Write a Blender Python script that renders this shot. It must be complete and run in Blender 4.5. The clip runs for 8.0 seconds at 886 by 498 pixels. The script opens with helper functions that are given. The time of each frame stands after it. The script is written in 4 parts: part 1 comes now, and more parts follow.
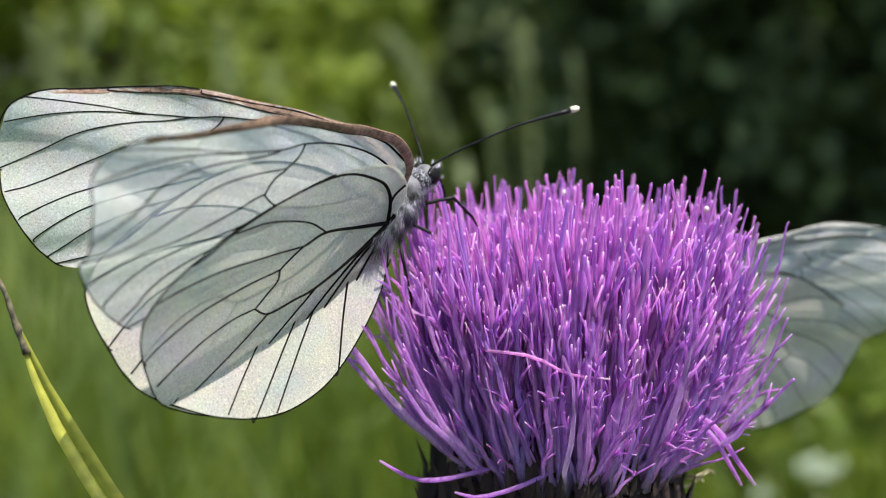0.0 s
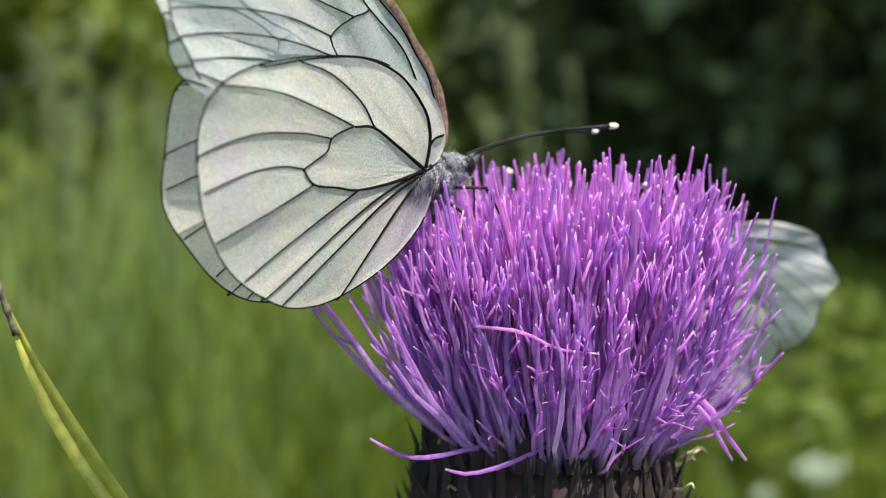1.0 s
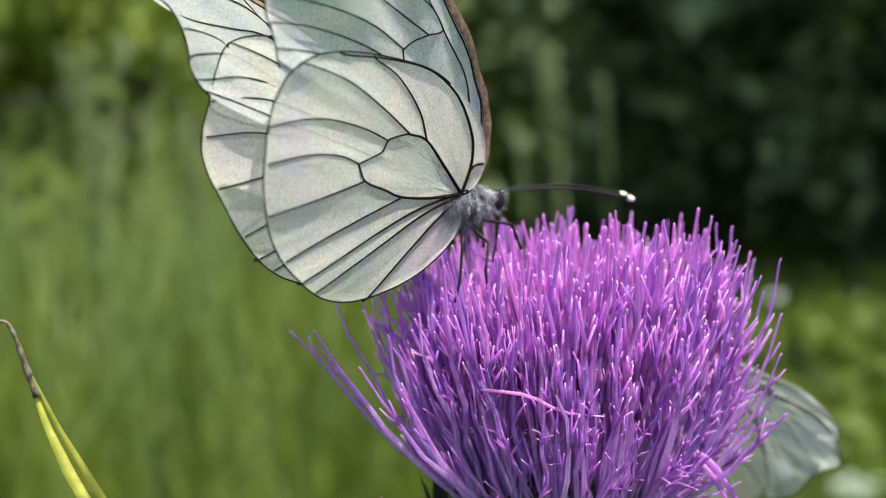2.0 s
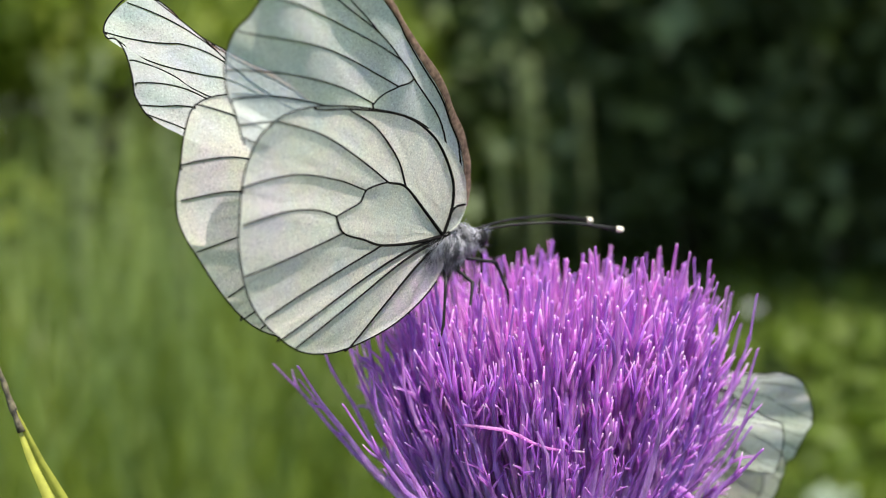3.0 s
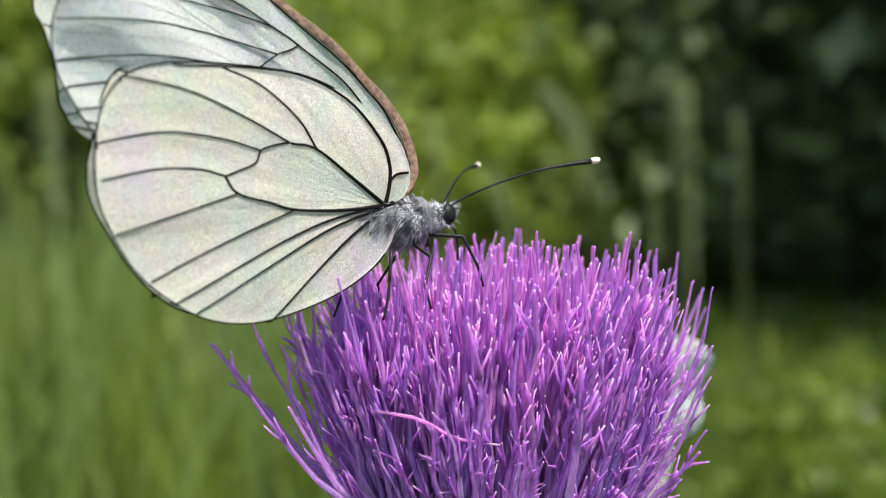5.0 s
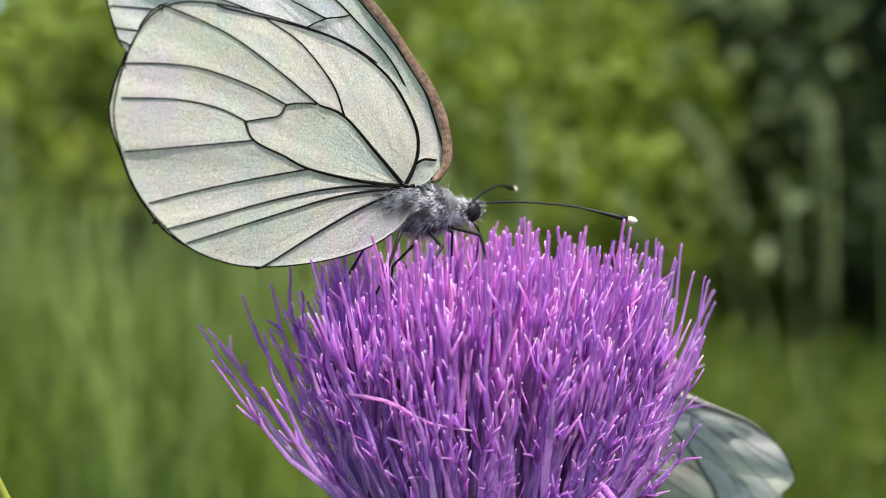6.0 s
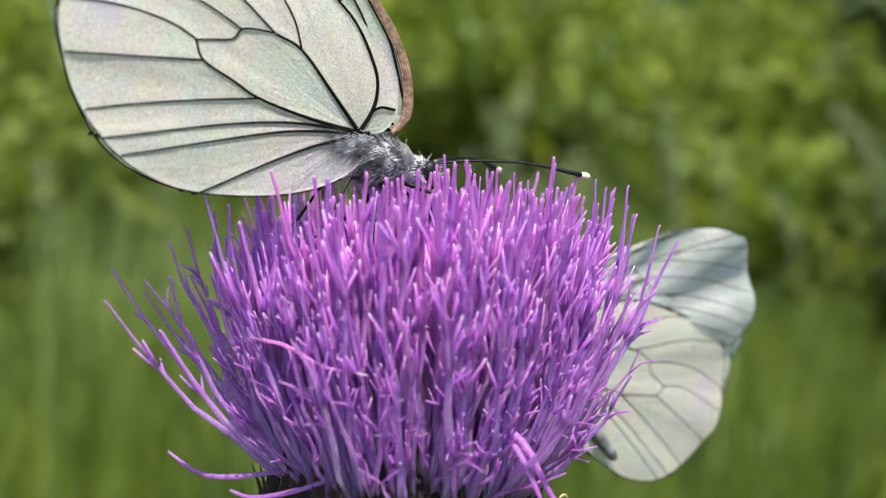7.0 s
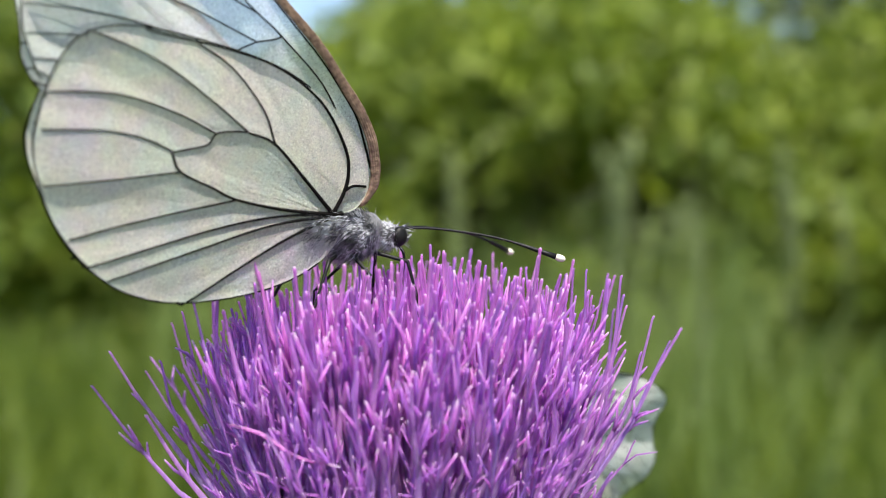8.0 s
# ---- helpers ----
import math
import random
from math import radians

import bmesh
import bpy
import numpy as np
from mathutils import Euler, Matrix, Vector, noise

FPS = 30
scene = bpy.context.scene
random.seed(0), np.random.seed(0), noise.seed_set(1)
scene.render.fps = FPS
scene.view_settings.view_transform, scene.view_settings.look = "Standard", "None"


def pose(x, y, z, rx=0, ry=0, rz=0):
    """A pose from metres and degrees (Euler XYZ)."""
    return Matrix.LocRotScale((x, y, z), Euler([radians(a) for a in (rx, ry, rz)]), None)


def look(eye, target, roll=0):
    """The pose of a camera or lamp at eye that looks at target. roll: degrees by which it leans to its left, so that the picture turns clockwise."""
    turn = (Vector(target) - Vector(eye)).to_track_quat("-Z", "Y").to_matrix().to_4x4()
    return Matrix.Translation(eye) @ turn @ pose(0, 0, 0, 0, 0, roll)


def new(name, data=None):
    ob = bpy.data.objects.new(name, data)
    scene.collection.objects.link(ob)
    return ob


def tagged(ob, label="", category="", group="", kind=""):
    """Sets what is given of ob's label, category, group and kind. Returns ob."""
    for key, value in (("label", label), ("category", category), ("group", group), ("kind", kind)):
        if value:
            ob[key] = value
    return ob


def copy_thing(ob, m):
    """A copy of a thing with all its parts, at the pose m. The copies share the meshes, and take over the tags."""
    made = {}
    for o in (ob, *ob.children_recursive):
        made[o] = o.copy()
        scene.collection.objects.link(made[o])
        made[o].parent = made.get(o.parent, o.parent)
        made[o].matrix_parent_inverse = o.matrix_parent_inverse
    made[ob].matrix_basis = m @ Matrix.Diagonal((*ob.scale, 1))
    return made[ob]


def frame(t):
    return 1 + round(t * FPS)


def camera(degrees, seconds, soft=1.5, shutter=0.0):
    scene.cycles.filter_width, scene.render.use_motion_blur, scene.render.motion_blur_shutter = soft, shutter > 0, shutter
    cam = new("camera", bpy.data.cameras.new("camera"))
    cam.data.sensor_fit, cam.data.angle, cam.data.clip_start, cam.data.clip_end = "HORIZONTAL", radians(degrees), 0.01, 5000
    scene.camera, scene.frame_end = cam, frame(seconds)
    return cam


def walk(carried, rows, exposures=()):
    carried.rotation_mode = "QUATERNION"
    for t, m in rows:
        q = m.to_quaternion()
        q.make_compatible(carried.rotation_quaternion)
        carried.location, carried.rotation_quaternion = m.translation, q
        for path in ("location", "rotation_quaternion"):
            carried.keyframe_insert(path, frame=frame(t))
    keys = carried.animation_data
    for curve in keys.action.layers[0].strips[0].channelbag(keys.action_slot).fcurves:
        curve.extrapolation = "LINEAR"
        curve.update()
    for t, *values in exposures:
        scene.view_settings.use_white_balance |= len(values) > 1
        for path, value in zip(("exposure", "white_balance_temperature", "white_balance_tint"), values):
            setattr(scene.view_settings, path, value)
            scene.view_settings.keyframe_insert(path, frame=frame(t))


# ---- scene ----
# All lengths below are given in centimetres from the middle of the thistle head,
# which stands 60 cm above the ground; the world itself is in metres.
CM = 0.01
HEAD_Z = 0.60

cam = camera(38.0, 8.0, soft=1.05)
cam.data.dof.use_dof = True
cam.data.dof.focus_distance = 0.096
cam.data.dof.aperture_fstop = 27.0
cam.data.dof.aperture_blades = 0


def spot(x, y, z):
    """A place in metres from centimetres about the thistle head."""
    return Vector((x * CM, y * CM, HEAD_Z + z * CM))


def eye(x, y, z, yaw, pitch, roll):
    p = spot(x, y, z)
    return pose(p.x, p.y, p.z, 90 + pitch, 0, yaw) @ pose(0, 0, 0, 0, 0, roll)


# seconds, x, y, z (cm), yaw, pitch, roll (degrees)
PATH = [
    (0, -1.088, -10.239, 1.131, -0.85, -5.20, -0.04),
    (0.5, -0.960, -10.124, 0.885, -0.46, -4.89, -0.46),
    (1, -1.012, -10.276, 0.908, -0.91, -4.89, -0.57),
    (1.5, -1.059, -10.259, 1.068, -0.57, -4.85, -0.34),
    (2, -0.824, -10.464, 1.305, 0.52, -4.24, -0.87),
    (2.2, -0.845, -10.478, 1.386, -0.01, -4.08, -0.38),
    (3.3, -0.855, -10.720, 1.518, -0.54, -3.60, -0.73),
    (3.5, -0.649, -10.822, 1.439, 0.00, -3.44, -1.05),
    (4, -0.241, -10.522, 1.393, 1.60, -3.27, -1.04),
    (4.2, 0.204, -10.571, 1.323, 3.35, -3.16, -1.01),
    (5.3, 1.197, -9.844, 1.071, 8.20, -2.56, 0.99),
    (5.5, 1.523, -9.794, 0.989, 9.89, -2.41, 1.03),
    (6, 2.039, -9.764, 0.886, 12.68, -1.84, 0.99),
    (6.5, 3.177, -8.928, 0.722, 17.18, -1.27, 0.51),
    (7, 3.615, -8.792, 0.393, 19.69, -1.53, 0.55),
    (7.5, 3.883, -8.774, 0.422, 20.97, -1.75, 1.38),
    (8, 4.492, -8.454, 0.766, 24.88, 0.18, 1.26),
]
walk(cam, [(t, eye(*row)) for t, *row in PATH],
     exposures=[(0, 0.80), (0.5, 0.84), (1.2, 0.93), (2, 0.95), (4.2, 0.95), (5.5, 0.86), (6, 0.87), (6.5, 0.92), (7, 0.89), (7.5, 0.86), (8, 0.90)])

# ---- light ----
SUN_EL, SUN_AZ = 64.0, -48.0            # degrees; azimuth from +x towards +y
world = bpy.data.worlds.new("sky")
scene.world = world
world.use_nodes = True
wn = world.node_tree.nodes
sky = wn.new("ShaderNodeTexSky")
sky.sky_type, sky.sun_disc = "NISHITA", False
sky.sun_elevation, sky.sun_rotation = radians(SUN_EL), radians(90 - SUN_AZ)
wn["Background"].inputs[1].default_value = 0.13
world.node_tree.links.new(sky.outputs[0], wn["Background"].inputs[0])
sun = new("sun", bpy.data.lights.new("sun", "SUN"))
sun.data.energy, sun.data.angle, sun.data.color = 4.8, radians(0.53), (1.0, 0.95, 0.86)
sun.matrix_world = look((0, 0, 5), Vector((0, 0, 5)) - Vector((
    math.cos(radians(SUN_EL)) * math.cos(radians(SUN_AZ)),
    math.cos(radians(SUN_EL)) * math.sin(radians(SUN_AZ)), math.sin(radians(SUN_EL)))))


# ---- materials ----
def nodes_of(name):
    m = bpy.data.materials.new(name)
    m.use_nodes = True
    nt = m.node_tree
    nt.nodes.clear()
    return m, nt, nt.nodes.new("ShaderNodeOutputMaterial")


def link(nt, a, b):
    nt.links.new(a, b)


def ramp(nt, fac, *stops):
    r = nt.nodes.new("ShaderNodeValToRGB")
    els = r.color_ramp.elements
    while len(els) < len(stops):
        els.new(0.5)
    for e, (p, c) in zip(els, stops):
        e.position, e.color = p, (*c, 1)
    link(nt, fac, r.inputs[0])
    return r.outputs[0]


def noise_of(nt, scale, detail=3.0, rough=0.5, vec=None):
    n = nt.nodes.new("ShaderNodeTexNoise")
    n.inputs["Scale"].default_value, n.inputs["Detail"].default_value = scale, detail
    n.inputs["Roughness"].default_value = rough
    if vec is None:
        vec = nt.nodes.new("ShaderNodeTexCoord").outputs["Object"]
    link(nt, vec, n.inputs["Vector"])
    return n.outputs["Fac"]


def mixed(nt, kind, fac, a, b):
    m = nt.nodes.new("ShaderNodeMix")
    m.data_type, m.blend_type = "RGBA", kind
    for v, i in ((fac, 0), (a, 6), (b, 7)):
        if isinstance(v, (int, float)):
            m.inputs[i].default_value = v
        elif isinstance(v, tuple):
            m.inputs[i].default_value = (*v, 1)
        else:
            link(nt, v, m.inputs[i])
    return m.outputs[2]


def attr(nt, name):
    a = nt.nodes.new("ShaderNodeAttribute")
    a.attribute_name = name
    return a.outputs["Fac"]


def bumped(nt, height, strength, dist):
    b = nt.nodes.new("ShaderNodeBump")
    b.inputs["Strength"].default_value, b.inputs["Distance"].default_value = strength, dist
    link(nt, height, b.inputs["Height"])
    return b.outputs[0]


def leafy(name, dark, light, rough=0.5, trans=0.35, scale=40.0, island=True, patch=((0.75, 0.75, 0.75), (1.15, 1.15, 1.1))):
    """Plant tissue: light comes through it; colour varies from piece to piece and along it."""
    m, nt, out = nodes_of(name)
    geo = nt.nodes.new("ShaderNodeNewGeometry")
    info = nt.nodes.new("ShaderNodeObjectInfo")
    rnd = geo.outputs["Random Per Island"] if island else info.outputs["Random"]
    col = ramp(nt, rnd, (0.0, dark), (1.0, light))
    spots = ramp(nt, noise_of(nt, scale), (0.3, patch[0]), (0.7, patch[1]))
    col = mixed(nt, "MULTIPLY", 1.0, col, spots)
    p = nt.nodes.new("ShaderNodeBsdfPrincipled")
    p.inputs["Roughness"].default_value = rough
    link(nt, col, p.inputs["Base Color"])
    tr = nt.nodes.new("ShaderNodeBsdfTranslucent")
    link(nt, mixed(nt, "MULTIPLY", 1.0, col, (1.1, 1.15, 0.6)), tr.inputs["Color"])
    mx = nt.nodes.new("ShaderNodeMixShader")
    mx.inputs[0].default_value = trans
    link(nt, p.outputs[0], mx.inputs[1])
    link(nt, tr.outputs[0], mx.inputs[2])
    link(nt, mx.outputs[0], out.inputs[0])
    return m


def plain(name, a, b, rough=0.5, scale=800.0, metal=0.0, bump=0.0, sheen=0.0, coat=0.0, spec=0.5):
    m, nt, out = nodes_of(name)
    n = noise_of(nt, scale)
    p = nt.nodes.new("ShaderNodeBsdfPrincipled")
    link(nt, ramp(nt, n, (0.3, a), (0.7, b)), p.inputs["Base Color"])
    p.inputs["Roughness"].default_value, p.inputs["Metallic"].default_value = rough, metal
    p.inputs["Sheen Weight"].default_value = sheen
    p.inputs["Specular IOR Level"].default_value = spec
    p.inputs["Coat Weight"].default_value = coat
    if bump:
        link(nt, bumped(nt, n, bump, 0.0005), p.inputs["Normal"])
    link(nt, p.outputs[0], out.inputs[0])
    return m


def wing_material(name, tint, tint_b, clear, dust):
    """A thin scaled membrane: part of the light is scattered back, part comes through, a little passes clear."""
    m, nt, out = nodes_of(name)
    tc = nt.nodes.new("ShaderNodeTexCoord").outputs["Object"]
    broad = noise_of(nt, 140.0, 4.0, 0.65, tc)
    fine = noise_of(nt, 7500.0, 3.0, 0.75, tc)
    col = ramp(nt, broad, (0.34, tint), (0.50, tint_b), (0.66, (tint_b[0] * 0.96, tint_b[1] * 0.91, tint_b[2] * 1.08)))
    # dark dusting of scales; the brightest flecks paint in their sparkle
    col = mixed(nt, "MULTIPLY", 1.0, col, ramp(nt, fine, (0.34, (dust, dust, dust)), (0.46, (0.97, 0.97, 0.97)), (0.58, (1.03, 1.03, 1.03)), (0.68, (1.5, 1.5, 1.5))))
    # streaks run out from the hinge; their tones paint in the pleats' silver sheen
    axes = nt.nodes.new("ShaderNodeSeparateXYZ")
    link(nt, tc, axes.inputs[0])
    way = nt.nodes.new("ShaderNodeMath")
    way.operation = "ARCTAN2"
    link(nt, axes.outputs[2], way.inputs[0])
    link(nt, axes.outputs[0], way.inputs[1])
    fan = nt.nodes.new("ShaderNodeCombineXYZ")
    for k, (v, f) in enumerate(((way.outputs[0], 9.0), (axes.outputs[0], 130.0), (axes.outputs[2], 130.0))):
        m1 = nt.nodes.new("ShaderNodeMath")
        m1.operation = "MULTIPLY"
        m1.inputs[1].default_value = f
        link(nt, v, m1.inputs[0])
        link(nt, m1.outputs[0], fan.inputs[k])
    streak = noise_of(nt, 1.0, 4.0, 0.6, fan.outputs[0])
    col = mixed(nt, "MULTIPLY", 1.0, col, ramp(nt, streak, (0.30, (0.965, 0.965, 0.98)), (0.5, (1.0, 1.0, 0.985)), (0.70, (1.04, 1.03, 1.01))))
    d = nt.nodes.new("ShaderNodeBsdfPrincipled")
    link(nt, ramp(nt, noise_of(nt, 5200.0, 2.0, 0.6, tc), (0.35, (0.20, 0.20, 0.20)), (0.65, (0.46, 0.46, 0.46))), d.inputs["Roughness"])
    d.inputs["Specular IOR Level"].default_value = 1.0
    link(nt, col, d.inputs["Base Color"])
    film = nt.nodes.new("ShaderNodeMapRange")
    link(nt, noise_of(nt, 190.0, 3.0, 0.55, tc), film.inputs[0])
    for k, val in ((1, 0.3), (2, 0.7), (3, 280.0), (4, 560.0)):
        film.inputs[k].default_value = val
    link(nt, film.outputs[0], d.inputs["Thin Film Thickness"])
    d.inputs["Thin Film IOR"].default_value = 1.56
    relief = nt.nodes.new("ShaderNodeMath")
    relief.operation = "MULTIPLY_ADD"
    link(nt, streak, relief.inputs[0])
    relief.inputs[1].default_value = 1.5
    link(nt, fine, relief.inputs[2])
    link(nt, bumped(nt, relief.outputs[0], 1.0, 0.00016), d.inputs["Normal"])
    tr = nt.nodes.new("ShaderNodeBsdfTranslucent")
    link(nt, mixed(nt, "MULTIPLY", 1.0, col, (0.95, 1.0, 0.9)), tr.inputs["Color"])
    mx = nt.nodes.new("ShaderNodeMixShader")
    mx.inputs[0].default_value = 0.42
    link(nt, d.outputs[0], mx.inputs[1])
    link(nt, tr.outputs[0], mx.inputs[2])
    cl = nt.nodes.new("ShaderNodeBsdfTransparent")
    m2 = nt.nodes.new("ShaderNodeMixShader")
    m2.inputs[0].default_value = clear
    link(nt, mx.outputs[0], m2.inputs[1])
    link(nt, cl.outputs[0], m2.inputs[2])
    link(nt, m2.outputs[0], out.inputs[0])
    return m


def fur_material():
    """Pale and dark hairs in tufts, each hair of its own shade."""
    m, nt, out = nodes_of("body_fur")
    tuft = noise_of(nt, 620.0, 2.0, 0.6, nt.nodes.new("ShaderNodeTexCoord").outputs["Object"])
    one = nt.nodes.new("ShaderNodeNewGeometry").outputs["Random Per Island"]
    both = nt.nodes.new("ShaderNodeMath")
    both.operation = "MULTIPLY_ADD"
    link(nt, one, both.inputs[0])
    both.inputs[1].default_value = 0.16
    link(nt, tuft, both.inputs[2])
    p = nt.nodes.new("ShaderNodeBsdfPrincipled")
    link(nt, ramp(nt, both.outputs[0], (0.47, (0.020, 0.020, 0.024)), (0.56, (0.14, 0.14, 0.16)), (0.66, (0.66, 0.66, 0.70))), p.inputs["Base Color"])
    p.inputs["Roughness"].default_value = 0.55
    p.inputs["Sheen Weight"].default_value = 0.2
    link(nt, p.outputs[0], out.inputs[0])
    return m


def floret_material():
    """Purple floret: pale at the foot, magenta to violet above, a pale pollen-dusted tip whitened further to imitate
    glints.
    """
    m, nt, out = nodes_of("floret_purple")
    along = attr(nt, "along")
    info = nt.nodes.new("ShaderNodeObjectInfo").outputs["Random"]
    geo = nt.nodes.new("ShaderNodeNewGeometry").outputs["Random Per Island"]
    pick = nt.nodes.new("ShaderNodeMath")
    pick.operation = "FRACT"
    add = nt.nodes.new("ShaderNodeMath")
    link(nt, info, add.inputs[0])
    link(nt, geo, add.inputs[1])
    link(nt, add.outputs[0], pick.inputs[0])
    hue = ramp(nt, pick.outputs[0], (0.0, (0.63, 0.31, 0.80)), (0.3, (0.73, 0.315, 0.80)), (0.75, (0.84, 0.35, 0.80)), (1.0, (0.88, 0.48, 0.86)))
    hue = mixed(nt, "MIX", ramp(nt, attr(nt, "rim"), (0.3, (0, 0, 0)), (1.0, (0.42, 0.42, 0.42))), hue, (0.62, 0.34, 0.84))
    col = mixed(nt, "MULTIPLY", 1.0, hue, ramp(nt, along, (0.0, (1.14, 1.85, 1.14)), (0.5, (1.08, 1.34, 1.08)), (0.85, (1.02, 1.02, 1.02))))
    mp = nt.nodes.new("ShaderNodeMapping")
    mp.inputs["Scale"].default_value = (1, 1, 0.16)
    link(nt, nt.nodes.new("ShaderNodeTexCoord").outputs["Object"], mp.inputs["Vector"])
    streak = noise_of(nt, 3800.0, 3.0, 0.6, mp.outputs[0])
    col = mixed(nt, "MULTIPLY", 1.0, col, ramp(nt, streak, (0.3, (0.78, 0.74, 0.82)), (0.72, (1.16, 1.2, 1.12))))
    col = mixed(nt, "MIX", ramp(nt, along, (0.93, (0, 0, 0)), (0.98, (0.9, 0.9, 0.9))), col, ramp(nt, pick.outputs[0], (0.35, (0.76, 0.50, 0.82)), (0.6, (0.88, 0.80, 0.88))))
    p = nt.nodes.new("ShaderNodeBsdfPrincipled")
    p.inputs["Roughness"].default_value = 0.3
    p.inputs["Specular IOR Level"].default_value = 0.8
    link(nt, col, p.inputs["Base Color"])
    link(nt, bumped(nt, streak, 0.7, 0.00025), p.inputs["Normal"])
    tr = nt.nodes.new("ShaderNodeBsdfTranslucent")
    link(nt, col, tr.inputs["Color"])
    mx = nt.nodes.new("ShaderNodeMixShader")
    mx.inputs[0].default_value = 0.72
    link(nt, p.outputs[0], mx.inputs[1])
    link(nt, tr.outputs[0], mx.inputs[2])
    link(nt, mx.outputs[0], out.inputs[0])
    return m


M_FLORET = floret_material()
M_BRACT = leafy("bract", (0.016, 0.011, 0.010), (0.048, 0.028, 0.025), 1.0, 0.05, 900.0, False)
M_DRY = plain("dry_straw", (0.30, 0.22, 0.10), (0.72, 0.64, 0.40), 0.6, 1500.0)
M_STEM = leafy("stem", (0.10, 0.14, 0.05), (0.14, 0.18, 0.07), 0.55, 0.1, 700.0, False)
M_HINDWING = wing_material("hindwing_membrane", (0.72, 0.76, 0.73), (0.84, 0.82, 0.72), 0.20, 0.62)
M_FOREWING = wing_material("forewing_membrane", (0.70, 0.76, 0.77), (0.86, 0.88, 0.87), 0.34, 0.55)
M_VEIN = plain("wing_vein", (0.004, 0.0035, 0.0035), (0.010, 0.009, 0.008), 0.85, 3000.0, spec=0.05)
M_COSTA = plain("wing_edge_brown", (0.11, 0.062, 0.042), (0.34, 0.22, 0.15), 0.75, 2600.0, bump=0.3)
M_PALE_EDGE = plain("wing_edge_pale", (0.30, 0.29, 0.26), (0.55, 0.54, 0.50), 0.7, 3200.0)
M_FUR = fur_material()
M_SKIN = plain("body_skin", (0.02, 0.02, 0.022), (0.22, 0.22, 0.23), 0.6, 700.0, bump=0.4)
M_BLACK = plain("chitin_black", (0.006, 0.006, 0.007), (0.014, 0.013, 0.012), 0.45, 2500.0, spec=0.18)
M_CLUB = plain("club_tip", (0.70, 0.66, 0.48), (0.85, 0.80, 0.62), 0.5, 2500.0)
M_BUD = leafy("yellow_leaf", (0.36, 0.37, 0.05), (0.46, 0.45, 0.08), 0.4, 0.25, 900.0, False)
M_BUDTIP = plain("withered_tip", (0.02, 0.017, 0.012), (0.20, 0.17, 0.10), 0.8, 1700.0)
M_GRASS = leafy("grass_blades", (0.066, 0.120, 0.012), (0.160, 0.222, 0.032), 0.5, 0.4, 4.5, True, ((0.48, 0.58, 0.5), (1.50, 1.30, 1.0)))
M_PALE = leafy("pale_blades", (0.15, 0.22, 0.055), (0.27, 0.345, 0.105), 0.5, 0.4, 20.0)
M_HERB = leafy("meadow_leaves", (0.10, 0.155, 0.03), (0.21, 0.27, 0.09), 0.5, 0.35, 20.0)
M_STALK = leafy("dry_stalk", (0.14, 0.19, 0.065), (0.24, 0.29, 0.115), 0.5, 0.3, 60.0, False)
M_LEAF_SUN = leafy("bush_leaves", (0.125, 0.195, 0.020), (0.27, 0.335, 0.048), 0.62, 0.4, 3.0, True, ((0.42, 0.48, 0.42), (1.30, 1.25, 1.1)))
M_LEAF_SHRUB = leafy("shrub_leaves", (0.10, 0.16, 0.02), (0.20, 0.265, 0.035), 0.45, 0.4, 8.0)
# leaf colour darkened to stand in for the shade inside the wood
M_LEAF_SHADED = leafy("shaded_wood_leaves", (0.060, 0.095, 0.034), (0.13, 0.175, 0.062), 0.65, 0.2, 4.0, True, ((0.5, 0.5, 0.5), (1.3, 1.3, 1.2)))
M_BARK = plain("bark", (0.03, 0.024, 0.018), (0.09, 0.07, 0.055), 0.85, 25.0, bump=0.6)
M_GROUND = plain("meadow_soil", (0.035, 0.05, 0.014), (0.08, 0.10, 0.03), 0.9, 3.0)


# ---- mesh helpers ----
def part(name, bm, material, parent=None, label="", smooth=True, kind=""):
    me = bpy.data.meshes.new(name)
    bm.to_mesh(me)
    bm.free()
    for m in (material if isinstance(material, (list, tuple)) else [material]):
        me.materials.append(m)
    if smooth:
        me.polygons.foreach_set("use_smooth", [True] * len(me.polygons))
    ob = new(name, me)
    ob.parent = parent
    return tagged(ob, label, kind=kind)


def data_part(name, verts, faces, material, parent=None, label="", smooth=True, kind="", along=None, rim=None):
    me = bpy.data.meshes.new(name)
    me.from_pydata(verts, [], faces)
    if along is not None:
        a = me.attributes.new("along", "FLOAT", "POINT")
        a.data.foreach_set("value", along)
    if rim is not None:
        a = me.attributes.new("rim", "FLOAT", "POINT")
        a.data.foreach_set("value", rim)
    me.materials.append(material)
    if smooth:
        me.polygons.foreach_set("use_smooth", [True] * len(me.polygons))
    ob = new(name, me)
    ob.parent = parent
    return tagged(ob, label, kind=kind)


def spline(points, n):
    """n points along a smooth curve (Catmull-Rom) through the given ones."""
    P = [Vector(p) for p in points]
    P = [P[0] * 2 - P[1]] + P + [P[-1] * 2 - P[-2]]
    res, seg = [], len(P) - 3
    for i in range(n):
        u = i / (n - 1) * seg
        k = min(int(u), seg - 1)
        t = u - k
        a, b, c, d = P[k:k + 4]
        res.append(0.5 * ((2 * b) + (c - a) * t + (2 * a - 5 * b + 4 * c - d) * t * t + (3 * b - a - 3 * c + d) * t ** 3))
    return res


